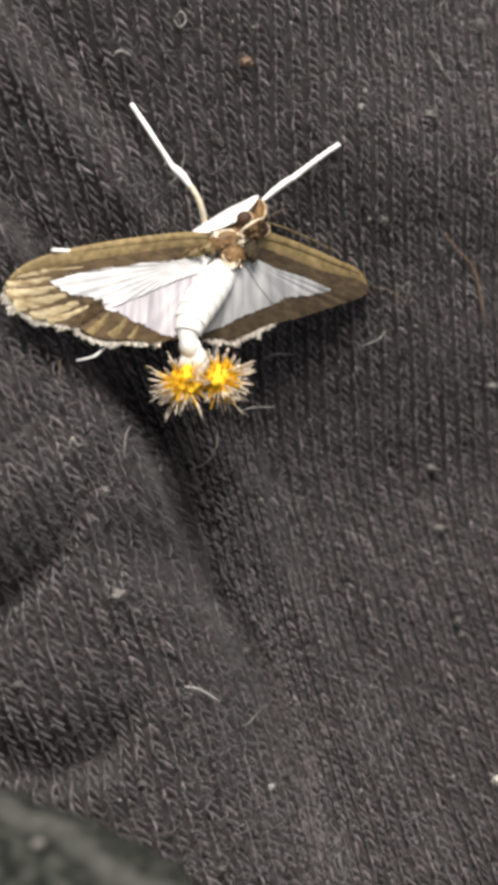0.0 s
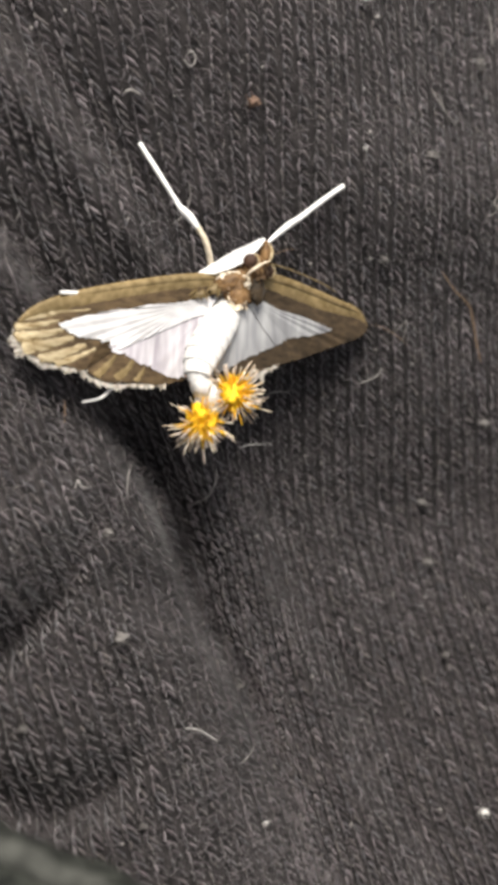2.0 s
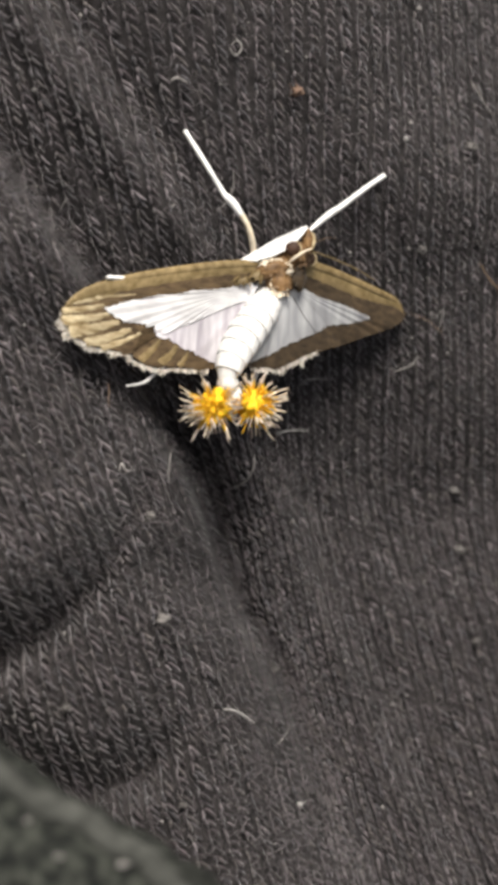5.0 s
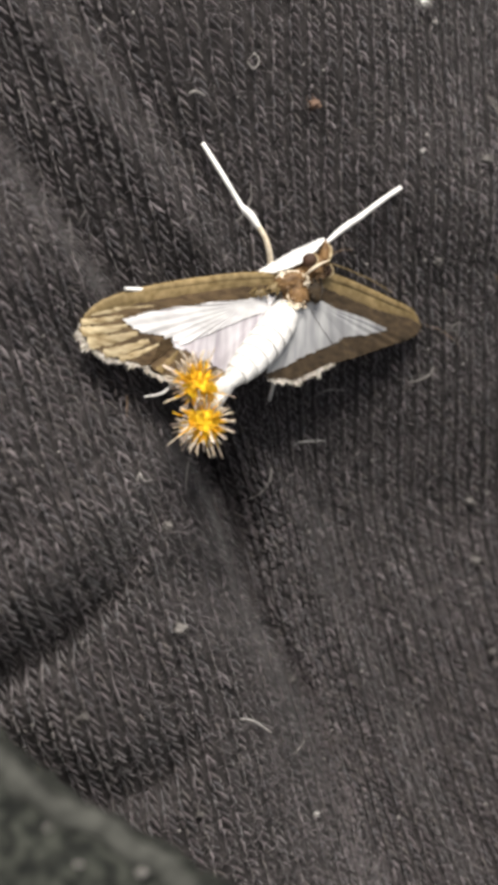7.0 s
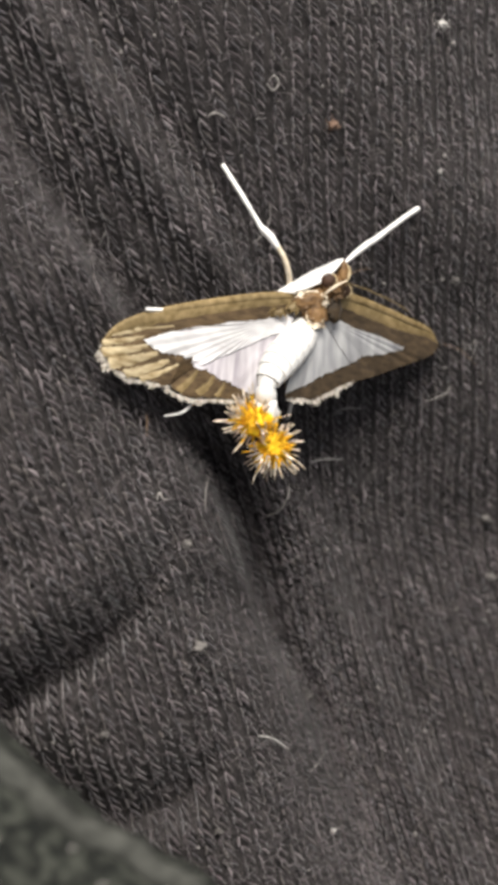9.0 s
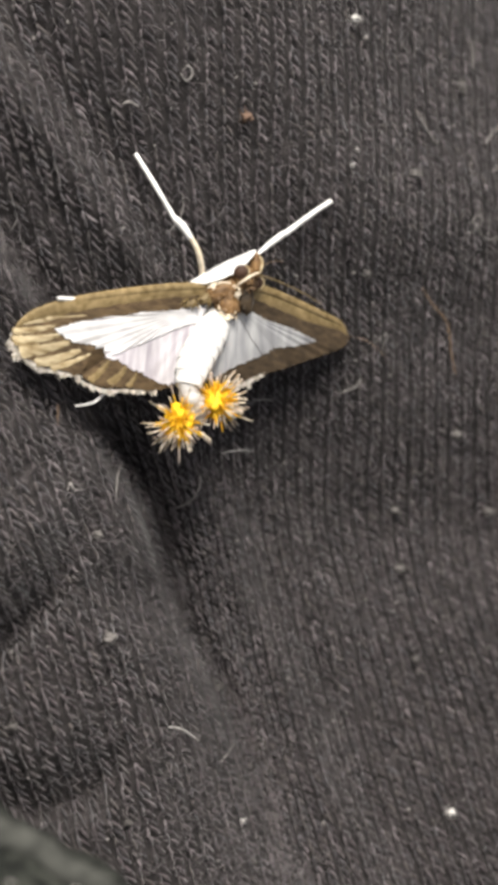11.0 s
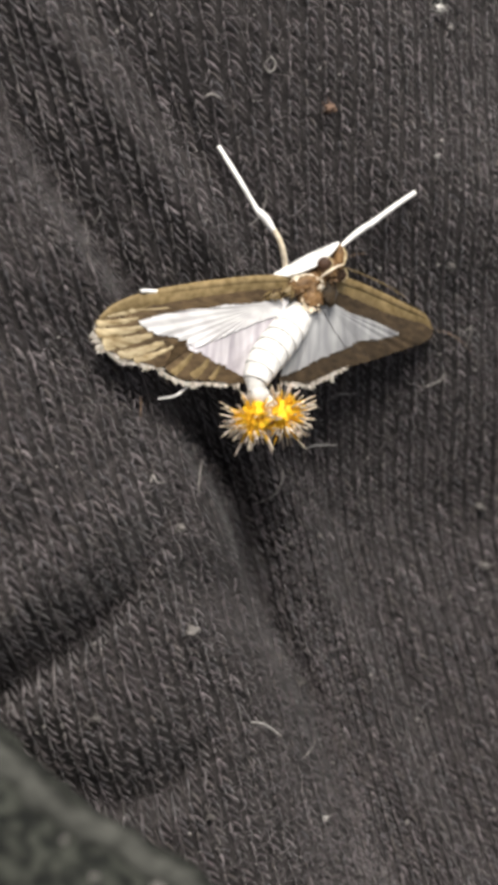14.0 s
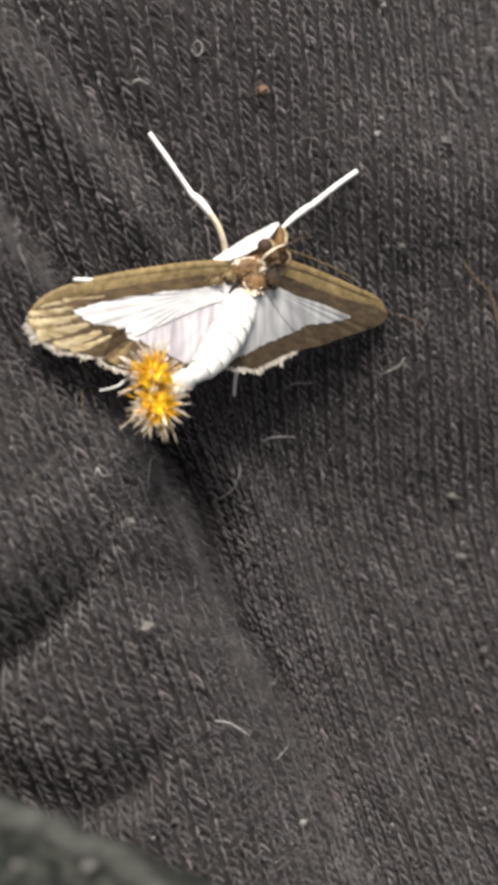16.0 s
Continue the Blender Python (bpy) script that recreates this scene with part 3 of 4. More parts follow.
    fore_pleats = ((-56, 0.4), (-38, 0.02), (-22, 0.3), (-18, 0.2), (-14.5, 0.32), (-12, 0.2), (-9, 0.3), (-2, 0.2), (6, 0.04), (60, 0.0))
    hind = part("hindwing", fan((0.1, 3.2), [(0.4, 3.9), (2.7, 2.0), (3.3, 0.35), (2.5, 0.0), (1.6, -0.55), (0.9, -1.05), (-0.2, -1.6), (-1.55, -1.75), (-2.05, -1.7), (-1.9, -0.9), (-1.6, 0.0), (-1.0, 1.8), (-0.4, 3.4)], right_low, -0.03, ragged=0.03, seed=7, pleats=hind_pleats), BROWN_SHADED, moth, "brown-edged hindwing")
    part("membrane", fan((0.1, 3.2), [(0.4, 3.75), (1.3, 3.5), (2.4, 1.25), (1.45, 0.75), (0.15, -0.05), (-0.65, -0.7), (-1.6, -1.3), (-1.95, -1.55), (-1.9, -0.8), (-1.6, 0.1), (-1.0, 1.8), (-0.3, 3.3)], right_low, 0.0, 0.03, ragged=0.04, seed=8, pleats=hind_pleats), PEARL_SHADED, hind, "pearly white membrane")
    part("fringe", fringe([(2.4, -0.05), (1.6, -0.55), (0.9, -1.05), (-0.2, -1.6), (-1.0, -1.75), (-1.95, -1.75)], lambda x, y: right_low(x, y) + 0.08 + 0.1 * max(x, 0), (0.1, -1), 0.46, 80, 5), FRINGE, hind, "pale fringe")
    fore = part("forewing", fan((0.5, 3.7), [(0.7, 5.7), (2.5, 5.5), (4.4, 5.22), (6.3, 4.9), (7.7, 4.65), (8.45, 3.9), (8.3, 3.2), (7.5, 2.55), (6.5, 2.05), (4.7, 1.1), (3.3, 0.35), (2.35, 1.25), (1.35, 2.25), (0.6, 3.4), (0.2, 3.6), (0.2, 4.6)], right_plane, 0.02, ragged=0.01, seed=9, pleats=fore_pleats), BROWN_SHADED, moth, "brown forewing")
    part("membrane", fan((0.5, 3.7), [(0.3, 3.85), (1.2, 3.85), (2.2, 3.5), (4.0, 3.35), (6.0, 2.9), (4.6, 2.3), (2.9, 1.8), (2.2, 1.15), (1.2, 2.2), (0.35, 3.4)], right_plane, 0.05, 0.02, ragged=0.035, seed=10, pleats=fore_pleats), PEARL_SHADED, fore, "pearly white membrane")
    part("costa", limb([(0.6, 5.5, 1.55), (2.5, 5.38, -0.1), (4.4, 5.1, -1.7), (6.3, 4.76, -3.3), (7.6, 4.5, -4.4), (8.4, 3.75, -5.1)], [0.38, 0.36, 0.33, 0.3, 0.22, 0.08], 34), OLIVE, fore, "olive leading edge")
    part("costal_band", band([(0.7, 5.6), (2.5, 5.4), (4.4, 5.12), (6.3, 4.78), (7.6, 4.5), (8.4, 3.75)], (-0.25, -1), 1.0, right_plane, 0.2, seed=4), OLIVE, fore, "olive band")
    part("antenna", limb([(1.3, 6.2, 1.9), (2.8, 6.15, 0.3), (4.6, 5.85, -1.3), (6.0, 5.45, -2.6)], [0.06, 0.05, 0.045, 0.03], 24, 5), OLIVE, moth, "thin olive antenna")

    # thorax and head
    bm = bmesh.new()
    blob(bm, (0.05, 0.05, -0.6), (1.05, 1.45, 0.9), 0.14, 2)
    thorax = part("thorax", bm, BODY, moth, "brown scaly thorax")
    part("scale_tuft", flakes((0.05, 0.05, -0.6), (1.05, 1.42, 0.9), 60, 5, 0.3), BODY, thorax)
    for c, q, lean, seed, first, last in (((-0.48, 0.12, 0.1), (1.0, 0.62, 0.36), 0.35, 31, -0.4, 2.6), ((0.12, -0.7, 0.08), (0.62, 0.58, 0.34), -0.2, 32, 3.0, 6.0), ((1.1, 0.1, -0.5), (0.62, 1.1, 0.45), 0.25, 33, 0, 0)):
        # the right shoulder takes the wing brown that has shade in it
        scales = BROWN_SHADED if seed == 33 else BODY
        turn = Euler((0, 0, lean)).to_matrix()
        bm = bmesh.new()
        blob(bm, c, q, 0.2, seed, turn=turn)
        lobe = part("tegula", bm, scales, thorax, "brown shoulder scales with shade in the colour" if seed == 33 else "chestnut brown shoulder scales")
        part("scale_tuft", flakes(c, (q[0] * 0.95, q[1] * 0.95, q[2]), 22, seed + 9, 0.2), scales, lobe)
        if first == last:
            continue
        bm = bmesh.new()
        rim = [first + (last - first) * k / 15 for k in range(16)]
        rim = [Vector(c) + turn @ Vector((q[0] * math.cos(g), q[1] * math.sin(g), 0.1 + 0.06 * math.sin(g * 9))) for g in rim]
        tube(bm, rim, [0.03 + 0.05 * math.sin(math.pi * k / 15) * (1 + 0.5 * math.sin(k * 2.3)) for k in range(16)], 5)
        part("scale_rim", bm, BUFF, lobe, "cream border of scales")
    for c, q, count, seed, mat in (((-0.75, 0.62, 0.2), (0.45, 0.12, 0.12), 22, 41, BUFF), ((-1.35, -0.2, 0.2), (0.4, 0.3, 0.14), 26, 42, OLIVE), ((-2.3, -0.7, 0.55), (0.5, 0.24, 0.1), 26, 43, OLIVE), ((-0.1, -1.2, 0.0), (0.75, 0.14, 0.15), 24, 44, BUFF), ((0.55, 0.3, 0.0), (0.12, 0.55, 0.2), 16, 45, BUFF)):
        part("scale_tuft", flakes(c, q, count, seed, 0.36), mat, thorax, "pale scale tuft")
    bm = bmesh.new()
    blob(bm, (0.95, 1.35, -0.3), (0.8, 0.85, 0.7), 0.1, 3, turn=Euler((0, 0, -0.5)).to_matrix())
    blob(bm, (1.62, 2.15, -0.15), (0.42, 0.85, 0.42), 0.12, 8, turn=Euler((0, 0, 0.1)).to_matrix())
    head = part("head", bm, BODY, moth, "brown scaly head")
    part("scale_tuft", flakes((1.0, 1.3, -0.3), (0.85, 0.85, 0.7), 60, 15, 0.3), BODY, head)
    for c in ((0.72, 1.56, 0.36), (1.8, 1.2, -0.9)):
        bm = bmesh.new()
        blob(bm, c, (0.5, 0.48, 0.26), 0.05, 4)
        eye = part("eye", bm, EYE, head, "dark red-brown eye")
        bm = bmesh.new()
        ring = [Vector(c) + Vector((0.5 * math.cos(k * 0.125 - 1.3), 0.48 * math.sin(k * 0.125 - 1.3), 0.04)) for k in range(25)]
        tube(bm, ring, [0.015 + 0.05 * math.sin(math.pi * k / 24) for k in range(25)], 5)
        part("eye_rim", bm, TAN, eye, "golden rim of scales")
    part("palp", limb([(1.2, 7.3, 2.5), (1.42, 6.85, 2.7), (1.35, 6.2, 2.9)], [0.05, 0.10, 0.08], 14), TAN, head, "olive-brown palp")
    part("antenna_base", limb([(-0.15, 5.0, 3.2), (0.3, 5.4, 3.5), (0.86, 5.85, 3.4), (1.35, 6.15, 3.1)], [0.05, 0.09, 0.08, 0.05], 16), BUFF, head, "buff antenna base")
    part("collar", fan((-0.7, 5.9), [(-3.15, 5.05), (-2.2, 5.72), (-1.07, 6.52), (0.1, 7.18), (0.85, 7.58), (0.95, 7.4), (0.54, 6.79), (-0.32, 5.9), (-1.27, 5.38), (-2.2, 5.03)], lambda x, y: 3.0 + 0.12 * (y - 6), 0.0, 0.4, n=80, ragged=0.02, seed=13), WHITE, moth, "white scaled collar")

    # legs
    def cloth_at(x, y, above=0.25):
        return (x, y, float(height(x, y)) + above)
    a = cloth_at(-7.3, 12.6)
    leg = part("leg", limb([(-2.3, 5.5, 2.6), (-2.5, 6.3, 3.2), (-2.85, 7.1, 3.6), (-3.35, 7.75, 3.9)], [0.2, 0.2, 0.19, 0.19], 16), BUFF, moth, "long white foreleg with buff thigh")
    part("shin", limb([(-3.3, 7.65, 3.9), (-3.8, 8.25, 4.0), (-4.3, 8.65, 4.15), (-4.6, 8.95, 4.2), (-5.9, 10.7, (4.2 + a[2]) / 2 + 0.25), a], [0.18, 0.27, 0.25, 0.17, 0.16, 0.15], 40), WHITE, leg, "white shin")
    b = cloth_at(5.76, 12.05)
    leg = part("leg", limb([(1.1, 7.5, 1.8), (1.9, 8.4, 1.4), (2.7, 9.2, 0.9), (3.0, 9.45, 0.7), (4.38, 10.78, (0.7 + b[2]) / 2 + 0.1), b], [0.10, 0.21, 0.22, 0.2, 0.18, 0.17], 40), WHITE, moth, "long white foreleg")
    c = (-9.35, -3.75, 5.0)
    part("leg", limb([(-3.0, 1.5, 1.5), (-5.6, -0.9, 3.0), (-6.9, -2.0, 4.5), (-7.7, -2.85, 5.0), (-8.3, -3.45, 5.15), c], [0.1, 0.1, 0.1, 0.1, 0.09, 0.075], 30), WHITE, moth, "white hind leg")
    part("leg", limb([(-3.0, 3.4, 1.5), (-7.0, 2.9, 4.2), (-10.0, 2.6, 6.6), (-10.95, 2.45, 7.35)], [0.12, 0.12, 0.14, 0.12], 30), WHITE, moth, "white middle leg")
    e = cloth_at(-1.55, -2.6)
    part("leg", limb([(0.2, 3.2, 0.5), (-0.9, 0.4, 0.4), (-1.4, -1.6, -0.2), e], [0.16, 0.15, 0.13, 0.11], 30), WHITE, moth, "white hind leg")
    for p, q in (((0.8, 4.0, 1.0), cloth_at(3.6, 2.6)), ((-1.2, 5.0, 1.2), cloth_at(-2.6, 2.2))):
        part("leg", limb([p, ((p[0] + q[0]) / 2, (p[1] + q[1]) / 2, (p[2] + q[2]) / 2 + 0.4), q], [0.16, 0.14, 0.1], 14), WHITE, moth, "white middle leg")
    return moth


def build_abdomen(moth):
    """Ringed segments and the two tufts; each moves on the moth."""
    rings = []
    count = 9
    for i in range(count):
        f = i / (count - 1)
        r, thin = ((0.80 + 0.12 * math.sin(g * math.pi * 0.8) - 0.26 * g ** 5) * (0.72, 0.9, 1)[min(i, 2)] for g in (f, f + 1 / (count - 1)))
        thin = min(r, thin)
        bm = bmesh.new()
        n = 26
        prof = ((-0.7, 0.86), (-0.42, 0.95), (-0.1, 0.99), (0.15, 1.01), (0.36, 1.01), (0.47, 1.0), (0.52, 0.98), (0.46, 0.9))
        rows = []
        for y, s in prof:
            s *= 1 + (thin / r - 1) * (y + 0.5)
            rows.append([bm.verts.new((1.3 * r * s * math.cos(k * math.tau / n), -y, r * s * 1.0 * math.sin(k * math.tau / n) + 0.02 * noise.noise(Vector((k, y * 3, i))))) for k in range(n)])
        for u, v in zip(rows, rows[1:]):
            for k in range(n):
                bm.faces.new((u[k], u[(k + 1) % n], v[(k + 1) % n], v[k]))
        bm.faces.new(rows[0])
        bm.faces.new(rows[-1])
        rings.append(part("abdomen_segment", bm, SEGMENT, moth, "white scaled abdomen ring"))
    bm = bmesh.new()
    blob(bm, (0, -0.3, -0.2), (0.68, 0.9, 0.8), 0.1, 9)
    blob(bm, (0, -1.35, -0.2), (0.95, 1.05, 0.62), 0.3, 11)
    tip = part("abdomen_tip", bm, SEGMENT, moth, "cream white abdomen tip")
    tufts = []
    for sign, seed in ((-1, 21), (1, 22)):
        rng = random.Random(seed)
        bm = bmesh.new()
        blob(bm, (0, 0, 0), (0.88, 0.86, 0.75), 0.6, seed, 4)
        core = part("hair_tuft", bm, YELLOW, moth, "orange hair tuft with cream ends")
        for name, mat, reach in (("bristles", ORANGE, (0.4, 1.5)), ("bristle_end", CREAM, (1.4, 2.04))):
            bm = bmesh.new()
            gen = random.Random(seed + 5)
            for count in range(150):
                d = Vector((gen.gauss(0, 1) + 0.35 * sign, gen.gauss(0, 1) - 0.25, gen.gauss(0, 0.8) + 0.35)).normalized()
                long = gen.uniform(0.72, 1.12)
                bend = Vector((gen.gauss(0, 0.18), gen.gauss(0, 0.18), gen.gauss(0, 0.18)))
                width = gen.uniform(0.036, 0.074)
                line = []
                for k in range(5):
                    q = (reach[0] + (reach[1] - reach[0]) * k / 4) * long
                    line.append(d * q + bend * (q / 1.6) ** 2 * 0.8)
                shape = (0.9, 1, 1, 1, 0.9) if name == "bristles" else (0.95, 0.85, 0.85, 1.0, 0.45)
                if name == "bristle_end" and (d.z > 0.86 or count % 5 > 3):
                    continue
                tube(bm, line, [width * g for g in shape], 4)
            part(name, bm, mat, core, "cream bristle ends" if name == "bristle_end" else "")
        tufts.append(core)
    return rings, tip, tufts


# seconds, then the place of the one tuft, of the other, and of the last white ring
SWAY = [
    (0, -2.75, -4.72, -0.68, -4.26, -2.57, -2.31),
    (0.5, -2.74, -4.48, -0.53, -3.34, -2.66, -2.42),
    (1, -2.82, -4.41, -0.68, -3.15, -2.61, -2.20),
    (1.5, -2.81, -4.67, -0.69, -2.92, -2.43, -2.09),
    (2, -2.10, -4.31, -0.32, -2.50, -2.32, -2.06),
    (2.5, -1.26, -3.67, 0.11, -1.19, -2.26, -2.05),
    (3, -0.77, -4.34, 0.34, -1.33, -2.20, -2.19),
    (3.5, -0.75, -4.53, 0.68, -1.54, -2.39, -2.12),
    (4, -1.31, -4.86, 0.04, -2.22, -2.54, -2.35),
    (4.3, -2.38, -4.46, -0.90, -2.59, -2.73, -2.75),
    (4.7, -3.34, -4.52, -1.30, -3.56, -2.99, -2.99),
    (6.8, -6.02, -3.07, -5.16, -5.02, -4.33, -2.68),
    (7, -5.98, -2.87, -5.50, -5.07, -4.46, -2.65),
    (7.5, -5.74, -2.73, -5.33, -4.87, -3.46, -2.22),
    (8, -5.13, -2.75, -4.71, -4.97, -3.77, -2.12),
    (8.5, -4.37, -3.02, -3.63, -5.07, -3.52, -1.83),
    (9, -3.70, -3.56, -2.47, -4.98, -3.21, -1.65),
    (9.5, -3.40, -3.74, -1.55, -4.35, -3.02, -1.98),
    (10, -3.18, -4.09, -1.04, -3.59, -2.83, -2.46),
    (12.3, -1.42, -3.93, -0.22, -1.19, -1.66, -2.08),
    (12.5, -0.52, -4.00, 0.52, -0.99, -1.56, -2.05),
    (13, -0.97, -4.58, 0.42, -1.96, -2.23, -2.34),
    (13.5, -2.12, -4.50, -0.32, -2.76, -2.79, -3.04),
    (14, -3.36, -4.34, -1.67, -3.89, -3.31, -2.76),
    (14.5, -4.43, -4.16, -3.18, -4.50, -3.78, -2.80),
    (15, -5.79, -3.85, -4.28, -4.81, -3.92, -2.93),
    (15.5, -5.97, -3.34, -5.38, -4.46, -4.42, -2.80),
    (16, -5.90, -3.03, -5.65, -4.71, -4.07, -2.91),
]


def motions():
    """The abdomen bends from side to side and turns its tufts."""
    parts = [*RINGS, TIP, *TUFTS]
    keys = [[] for _ in parts]
    root, first = Vector((-0.95, 3.3, 1.75)), Vector((-0.25, -0.9, 0.5)).normalized()
    for t, ax, ay, bx, by, ex, ey in SWAY:
        a, b, end = (Vector((x, y, 3.9 - 0.5 * x)) for x, y in ((ax, ay), (bx, by), (ex, ey)))
        over = (b - a).normalized()
        ahead = ((a + b) / 2 - Vector((0, 0, 0.5)) - end).normalized()
        span = (end - root).length
        c1, c2 = root + first * span * 0.30, end - ahead * span * 0.24
        n = len(RINGS)
        for i in range(n + 1):
            f = min(i / n, 0.98)
            p = root * (1 - f) ** 3 + 3 * c1 * f * (1 - f) ** 2 + 3 * c2 * f * f * (1 - f) + end * f ** 3
            d = (3 * (c1 - root) * (1 - f) ** 2 + 6 * (c2 - c1) * f * (1 - f) + 3 * (end - c2) * f * f).normalized()
            turn = math.degrees(math.atan2(d.x, -d.y))
            rise = math.degrees(math.asin(d.z))
            q = p - O
            keys[i].append((t, pose(q.x * MM, q.y * MM, q.z * MM, 0, 0, turn) @ pose(0, 0, 0, -rise, 0, 0)))
        spin = math.degrees(math.atan2(over.y, over.x))
        for k, c in ((n + 1, a), (n + 2, b)):
            q = c - O
            keys[k].append((t, pose(q.x * MM, q.y * MM, q.z * MM, 0, 0, spin)))
    for ob, rows in zip(parts, keys):
        walk(ob, rows)
    # the nearer fold shifts as the wearer breathes
    hinge = Vector((-4.0, -26.0, 30.0)) * MM
    rows = []
    for t, turn, dy in ((0, 8, -0.7), (1, 8, -0.3), (2, 7, 0.0), (2.7, 8, -0.8), (3.2, 6, -0.9), (4, 1, 0), (7, 0, 0), (9, 0, 0), (10, 0, -0.4), (12.5, 0, 0), (13.5, 0, -0.3), (14.5, -2, -0.6), (15, -3, -0.4), (15.5, -1, 0), (16, 6, -0.3)):
        rows.append((t, pose(hinge.x, hinge.y + dy * MM, hinge.z, 0, 0, turn) @ pose(-hinge.x, -hinge.y, -hinge.z)))
    for ob in (SLEEVE_OB, *FOLD_LINT):
        walk(ob, rows)


# ---- lint on the cloth ----
def hair(line, radius, material, label, above=0.42, name="lint_fibre"):
    bm = bmesh.new()
    n = 6 * len(line)
    path = glide([(x, y, 0) for x, y in line], n)
    path = [Vector((p.x, p.y, float(height(p.x, p.y)) + above * (0.45 + 0.55 * math.sin(math.pi * k / (n - 1))))) for k, p in enumerate(path)]
    tube(bm, path, [radius * (0.55 + 0.45 * math.sin(math.pi * k / (n - 1))) for k in range(n)], 5)
    return tagged(part(name, bm, material), label, "lint", "lint on the cloth")


def speck(x, y, size, material, label, seed):
    bm = bmesh.new()
    p = (x, y, float(height(x, y)) + 0.15 + 0.15 * size)
    blob(bm, p, (size * 0.8, size * 0.62, size * 0.4), 0.9, seed, 3)
    rng = random.Random(seed)
    for _ in range(9):
        d = Vector((rng.gauss(0, 1), rng.gauss(0, 1), rng.gauss(0, 0.4))).normalized()
        q = Vector(p)
        tube(bm, [q, q + d * size * 1.1, q + d * size * rng.uniform(1.3, 1.8) + Vector((0, 0, -0.05))], [0.03, 0.022, 0.012], 3)
    return tagged(part("lint_speck", bm, material), label, "lint", "lint on the cloth")


build_cloth()
SLEEVE_OB = build_sleeve()
MOTH = build_moth()
RINGS, TIP, TUFTS = build_abdomen(MOTH)

hair([(13.4, 8.0), (14.4, 7.0), (15.6, 6.1), (16.1, 5.0), (16.5, 3.7), (17.0, 2.4)], 0.06, LINT_TAN, "tan hair lying bent on the cloth")
hair([(16.0, 12.0), (16.6, 12.3), (17.1, 13.0), (17.2, 13.3), (16.9, 13.5), (16.6, 13.2), (16.5, 12.9), (17.0, 12.6), (17.3, 12.2), (18.0, 12.0), (18.9, 12.4), (19.7, 13.1), (20.9, 13.7)], 0.042, LINT_GREY, "grey curled thread with a small loop")
hair([(17.3, 19.1), (17.8, 20.1), (18.8, 21.2), (20.5, 22.4)], 0.068, LINT_GREY, "grey textile fibre lying on the cloth")
hair([(17.9, 17.2), (19.0, 18.1)], 0.061, LINT_GREY, "grey textile fibre lying on the cloth")
hair([(15.6, 26.7), (15.8, 25.4), (15.9, 24.5)], 0.068, LINT_GREY, "grey textile fibre lying on the cloth")
hair([(17.5, 27.0), (18.1, 26.7), (18.7, 26.3)], 0.061, LINT_GREY, "grey textile fibre lying on the cloth")
hair([(0.4, -5.3), (1.2, -5.0), (2.6, -4.8)], 0.045, LINT_WHITE, "white textile fibre lying on the cloth", 0.50)
hair([(1.6, -1.9), (2.3, -1.4), (3.6, -1.2)], 0.047, LINT_GREY, "grey textile fibre lying on the cloth")
hair([(8.2, -0.1), (9.1, 0.3), (9.5, 0.6), (9.8, 1.1)], 0.068, LINT_GREY, "grey textile fibre lying on the cloth")
hair([(-6.3, -6.4), (-6.4, -8.1), (-6.3, -9.4)], 0.054, LINT_GREY, "grey textile fibre lying on the cloth")
hair([(-9.2, -9.0), (-9.1, -8.5), (-8.8, -8.9), (-8.3, -8.8)], 0.061, LINT_GREY, "grey textile fibre lying on the cloth")
hair([(-1.0, -6.9), (-1.0, -7.8), (-1.5, -8.8), (-2.6, -9.4)], 0.061, LINT_GREY, "grey textile fibre lying on the cloth")
hair([(-1.6, -23.1), (-0.7, -23.3), (0.5, -24.1)], 0.100, LINT_WHITE, "short white bristle lying on the cloth", 0.40)
hair([(3.1, -24.7), (2.6, -25.3), (2.1, -25.7)], 0.054, LINT_GREY, "grey textile fibre lying on the cloth")
hair([(-4.1, 10.8), (-4.0, 9.7), (-4.4, 8.8), (-5.0, 8.2)], 0.041, LINT_GREY, "grey textile fibre lying on the cloth")
hair([(-4.9, 18.1), (-4.6, 18.4), (-4.3, 18.2), (-4.3, 17.8), (-4.6, 17.5), (-4.9, 17.8), (-5.0, 17.9)], 0.068, LINT_GREY, "small grey ring of thread on the cloth")
hair([(-8.4, 15.2), (-8.0, 15.4), (-7.4, 15.3)], 0.110, LINT_GREY, "grey flake of fluff on the cloth")
hair([(10.4, 3.6), (11.2, 4.4), (11.0, 2.9)], 0.041, LINT_GREY, "grey textile fibre lying on the cloth")
hair([(-14.5, 6.4), (-14.2, 6.9), (-14.0, 7.3)], 0.047, LINT_GREY, "grey textile fibre lying on the cloth")
hair([(-10.3, -5.1), (-10.4, -4.0), (-10.5, -3.7)], 0.041, LINT_TAN, "thin tan hair on the cloth")
hair([(8.6, 3.9), (10.1, 3.6), (11.5, 2.8)], 0.020, LINT_TAN, "thin tan hair on the cloth")
hair([(1.4, 7.2), (2.3, 7.7), (3.1, 7.9)], 0.025, LINT_TAN, "thin tan hair on the cloth")
hair([(11.6, 19.8), (12.6, 18.6), (13.5, 17.8)], 0.047, LINT_GREY, "grey textile fibre lying on the cloth")
speck(-0.5, 16.3, 0.44, LINT_BROWN, "tan speck of lint on the cloth", 30)
speck(7.0, 14.7, 0.18, LINT_WHITE, "white speck of lint on the cloth", 31)
speck(14.7, -12.1, 0.41, LINT_DUST, "grey speck of lint on the cloth", 32)
speck(-5.8, -17.7, 0.48, LINT_DUST, "grey speck of lint on the cloth", 33)
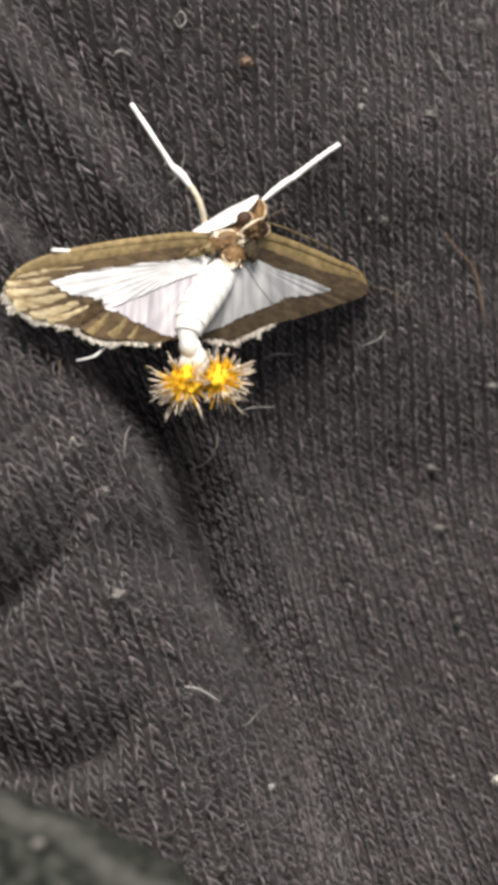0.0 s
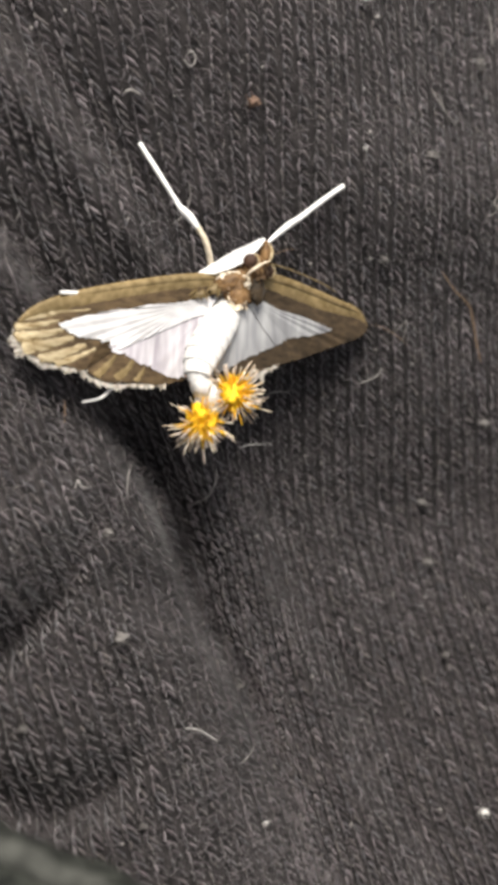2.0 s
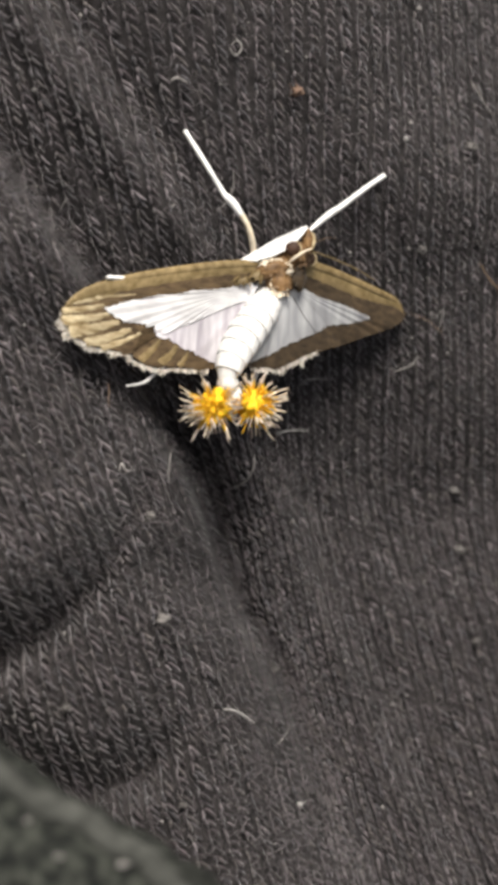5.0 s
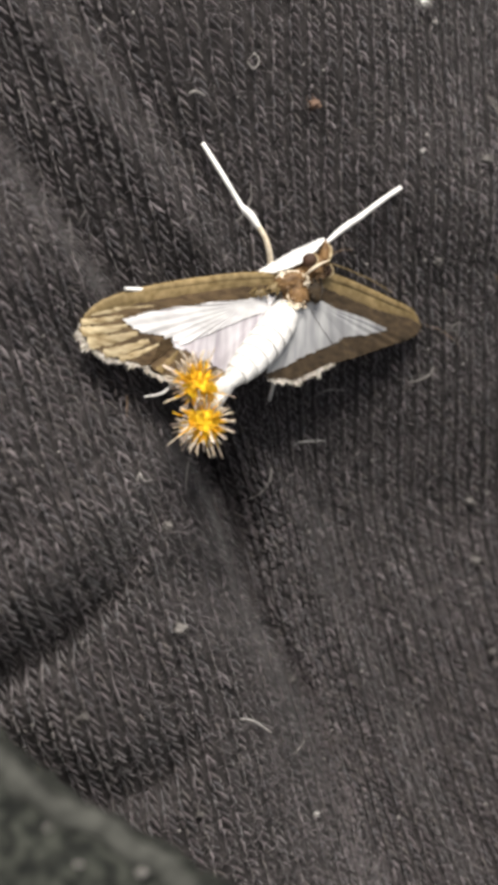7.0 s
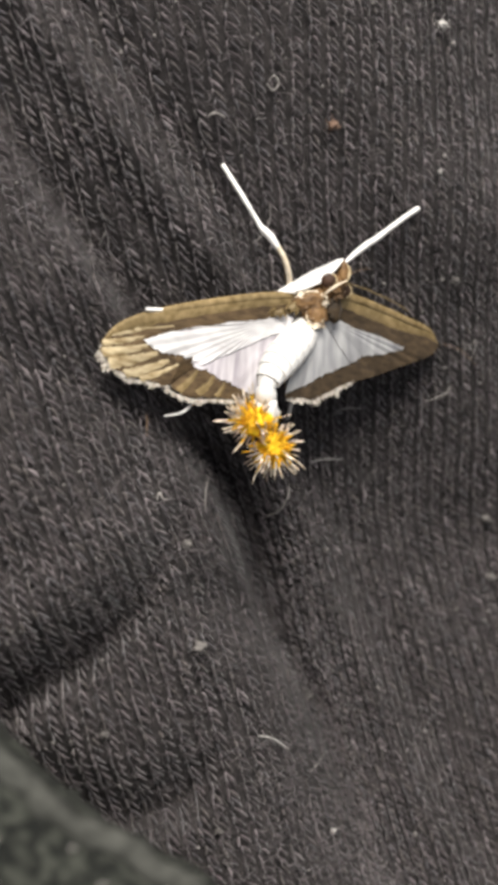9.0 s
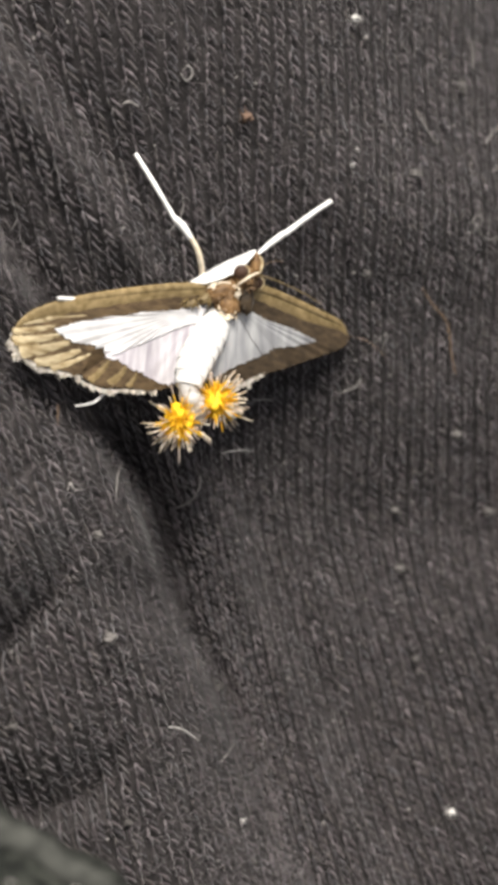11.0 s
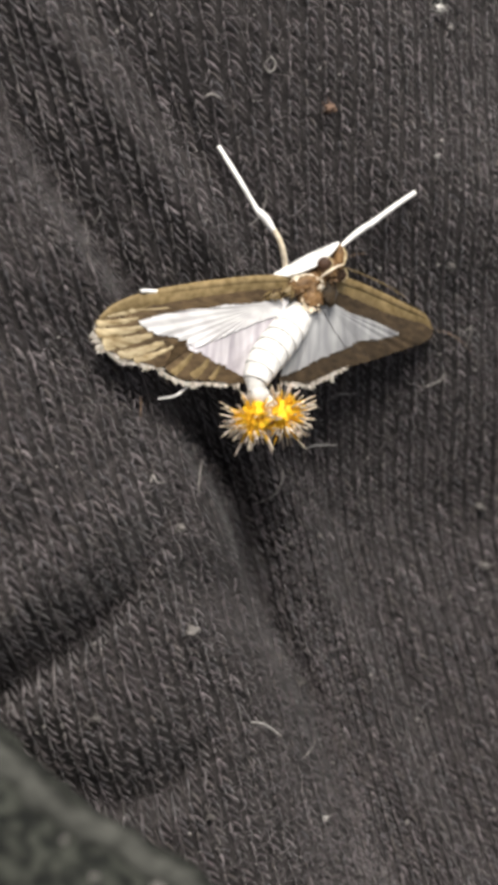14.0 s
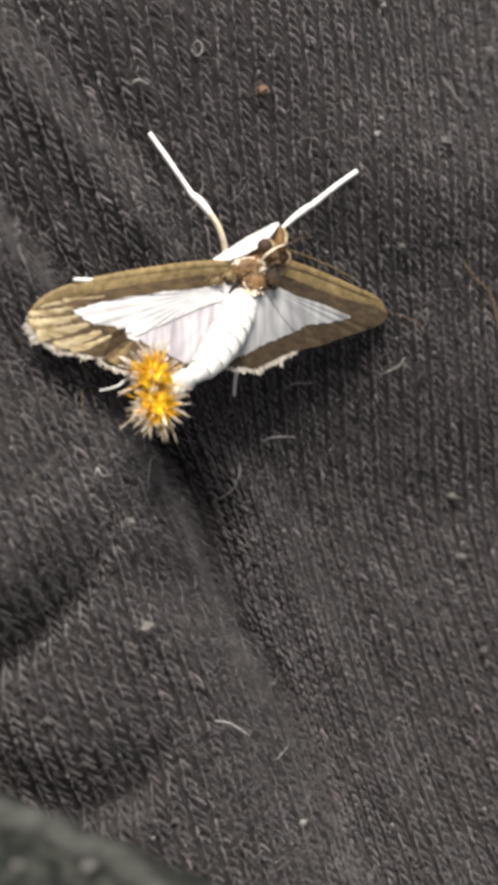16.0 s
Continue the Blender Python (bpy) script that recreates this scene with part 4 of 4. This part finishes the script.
speck(4.1, -29.5, 0.22, LINT_WHITE, "white speck of lint on the cloth", 34)
speck(19.4, -29.0, 0.41, LINT_WHITE, "white speck of lint on the cloth", 35)
speck(-10.8, -23.1, 0.30, LINT_DUST, "grey speck of lint on the cloth", 36)
speck(-3.5, -28.6, 0.26, LINT_DUST, "grey speck of lint on the cloth", 37)
speck(-7.2, -11.5, 0.37, LINT_DUST, "grey speck of lint on the cloth", 38)
speck(16.4, -18.6, 0.30, LINT_DUST, "grey speck of lint on the cloth", 39)
speck(13.9, -7.8, 0.33, LINT_DUST, "grey speck of lint on the cloth", 40)
speck(1.5, -33.7, 0.30, LINT_DUST, "grey speck of lint on the cloth", 41)
speck(6.2, 24.6, 0.44, LINT_WHITE, "white speck of lint on the cloth", 42)
speck(17.8, -1.8, 0.41, LINT_DUST, "grey speck of lint on the cloth", 43)
speck(9.1, 8.1, 0.37, LINT_DUST, "grey speck of lint on the cloth", 44)
speck(15.0, 22.9, 0.48, LINT_DUST, "grey speck of lint on the cloth", 45)
speck(21.3, -7.2, 0.41, LINT_DUST, "grey speck of lint on the cloth", 46)
speck(14.1, -7.9, 0.26, LINT_DUST, "grey speck of lint on the cloth", 47)
speck(1.7, -21.2, 0.33, LINT_DUST, "grey speck of lint on the cloth", 48)
speck(11.7, 15.3, 0.44, LINT_DUST, "grey speck of lint on the cloth", 49)
speck(-1.6, -33.9, 0.26, LINT_DUST, "grey speck of lint on the cloth", 50)
fold_lint(6, 0.44, 0.5, 70)
fold_lint(11, 0.49, 0.45, 71)
fold_lint(2, 0.38, 0.45, 72)
fold_lint(14, 0.45, 0.4, 73)
fold_lint(9, 0.56, 0.5, 74)
fold_lint(4, 0.6, 0.4, 75)
fold_lint(17, 0.4, 0.4, 76)
fold_lint(12.5, 0.38, 0.35, 77)
fold_lint(8, 0.385, 0.3, 78)
fold_lint(10, 0.4, 0.25, 79)
fold_lint(13, 0.43, 0.25, 80)
fold_lint(15.5, 0.39, 0.3, 81)
fold_lint(5, 0.41, 0.3, 82)
fold_lint(7, 0.5, 0.22, 83)
fold_lint(10.5, 0.6, 0.3, 84)
fold_lint(13.5, 0.55, 0.25, 85)
fold_lint(3.5, 0.5, 0.25, 86)
fold_lint(16, 0.5, 0.3, 87)
fold_lint(18.5, 0.46, 0.25, 88)
fold_lint(8.5, 0.66, 0.35, 89)

motions()
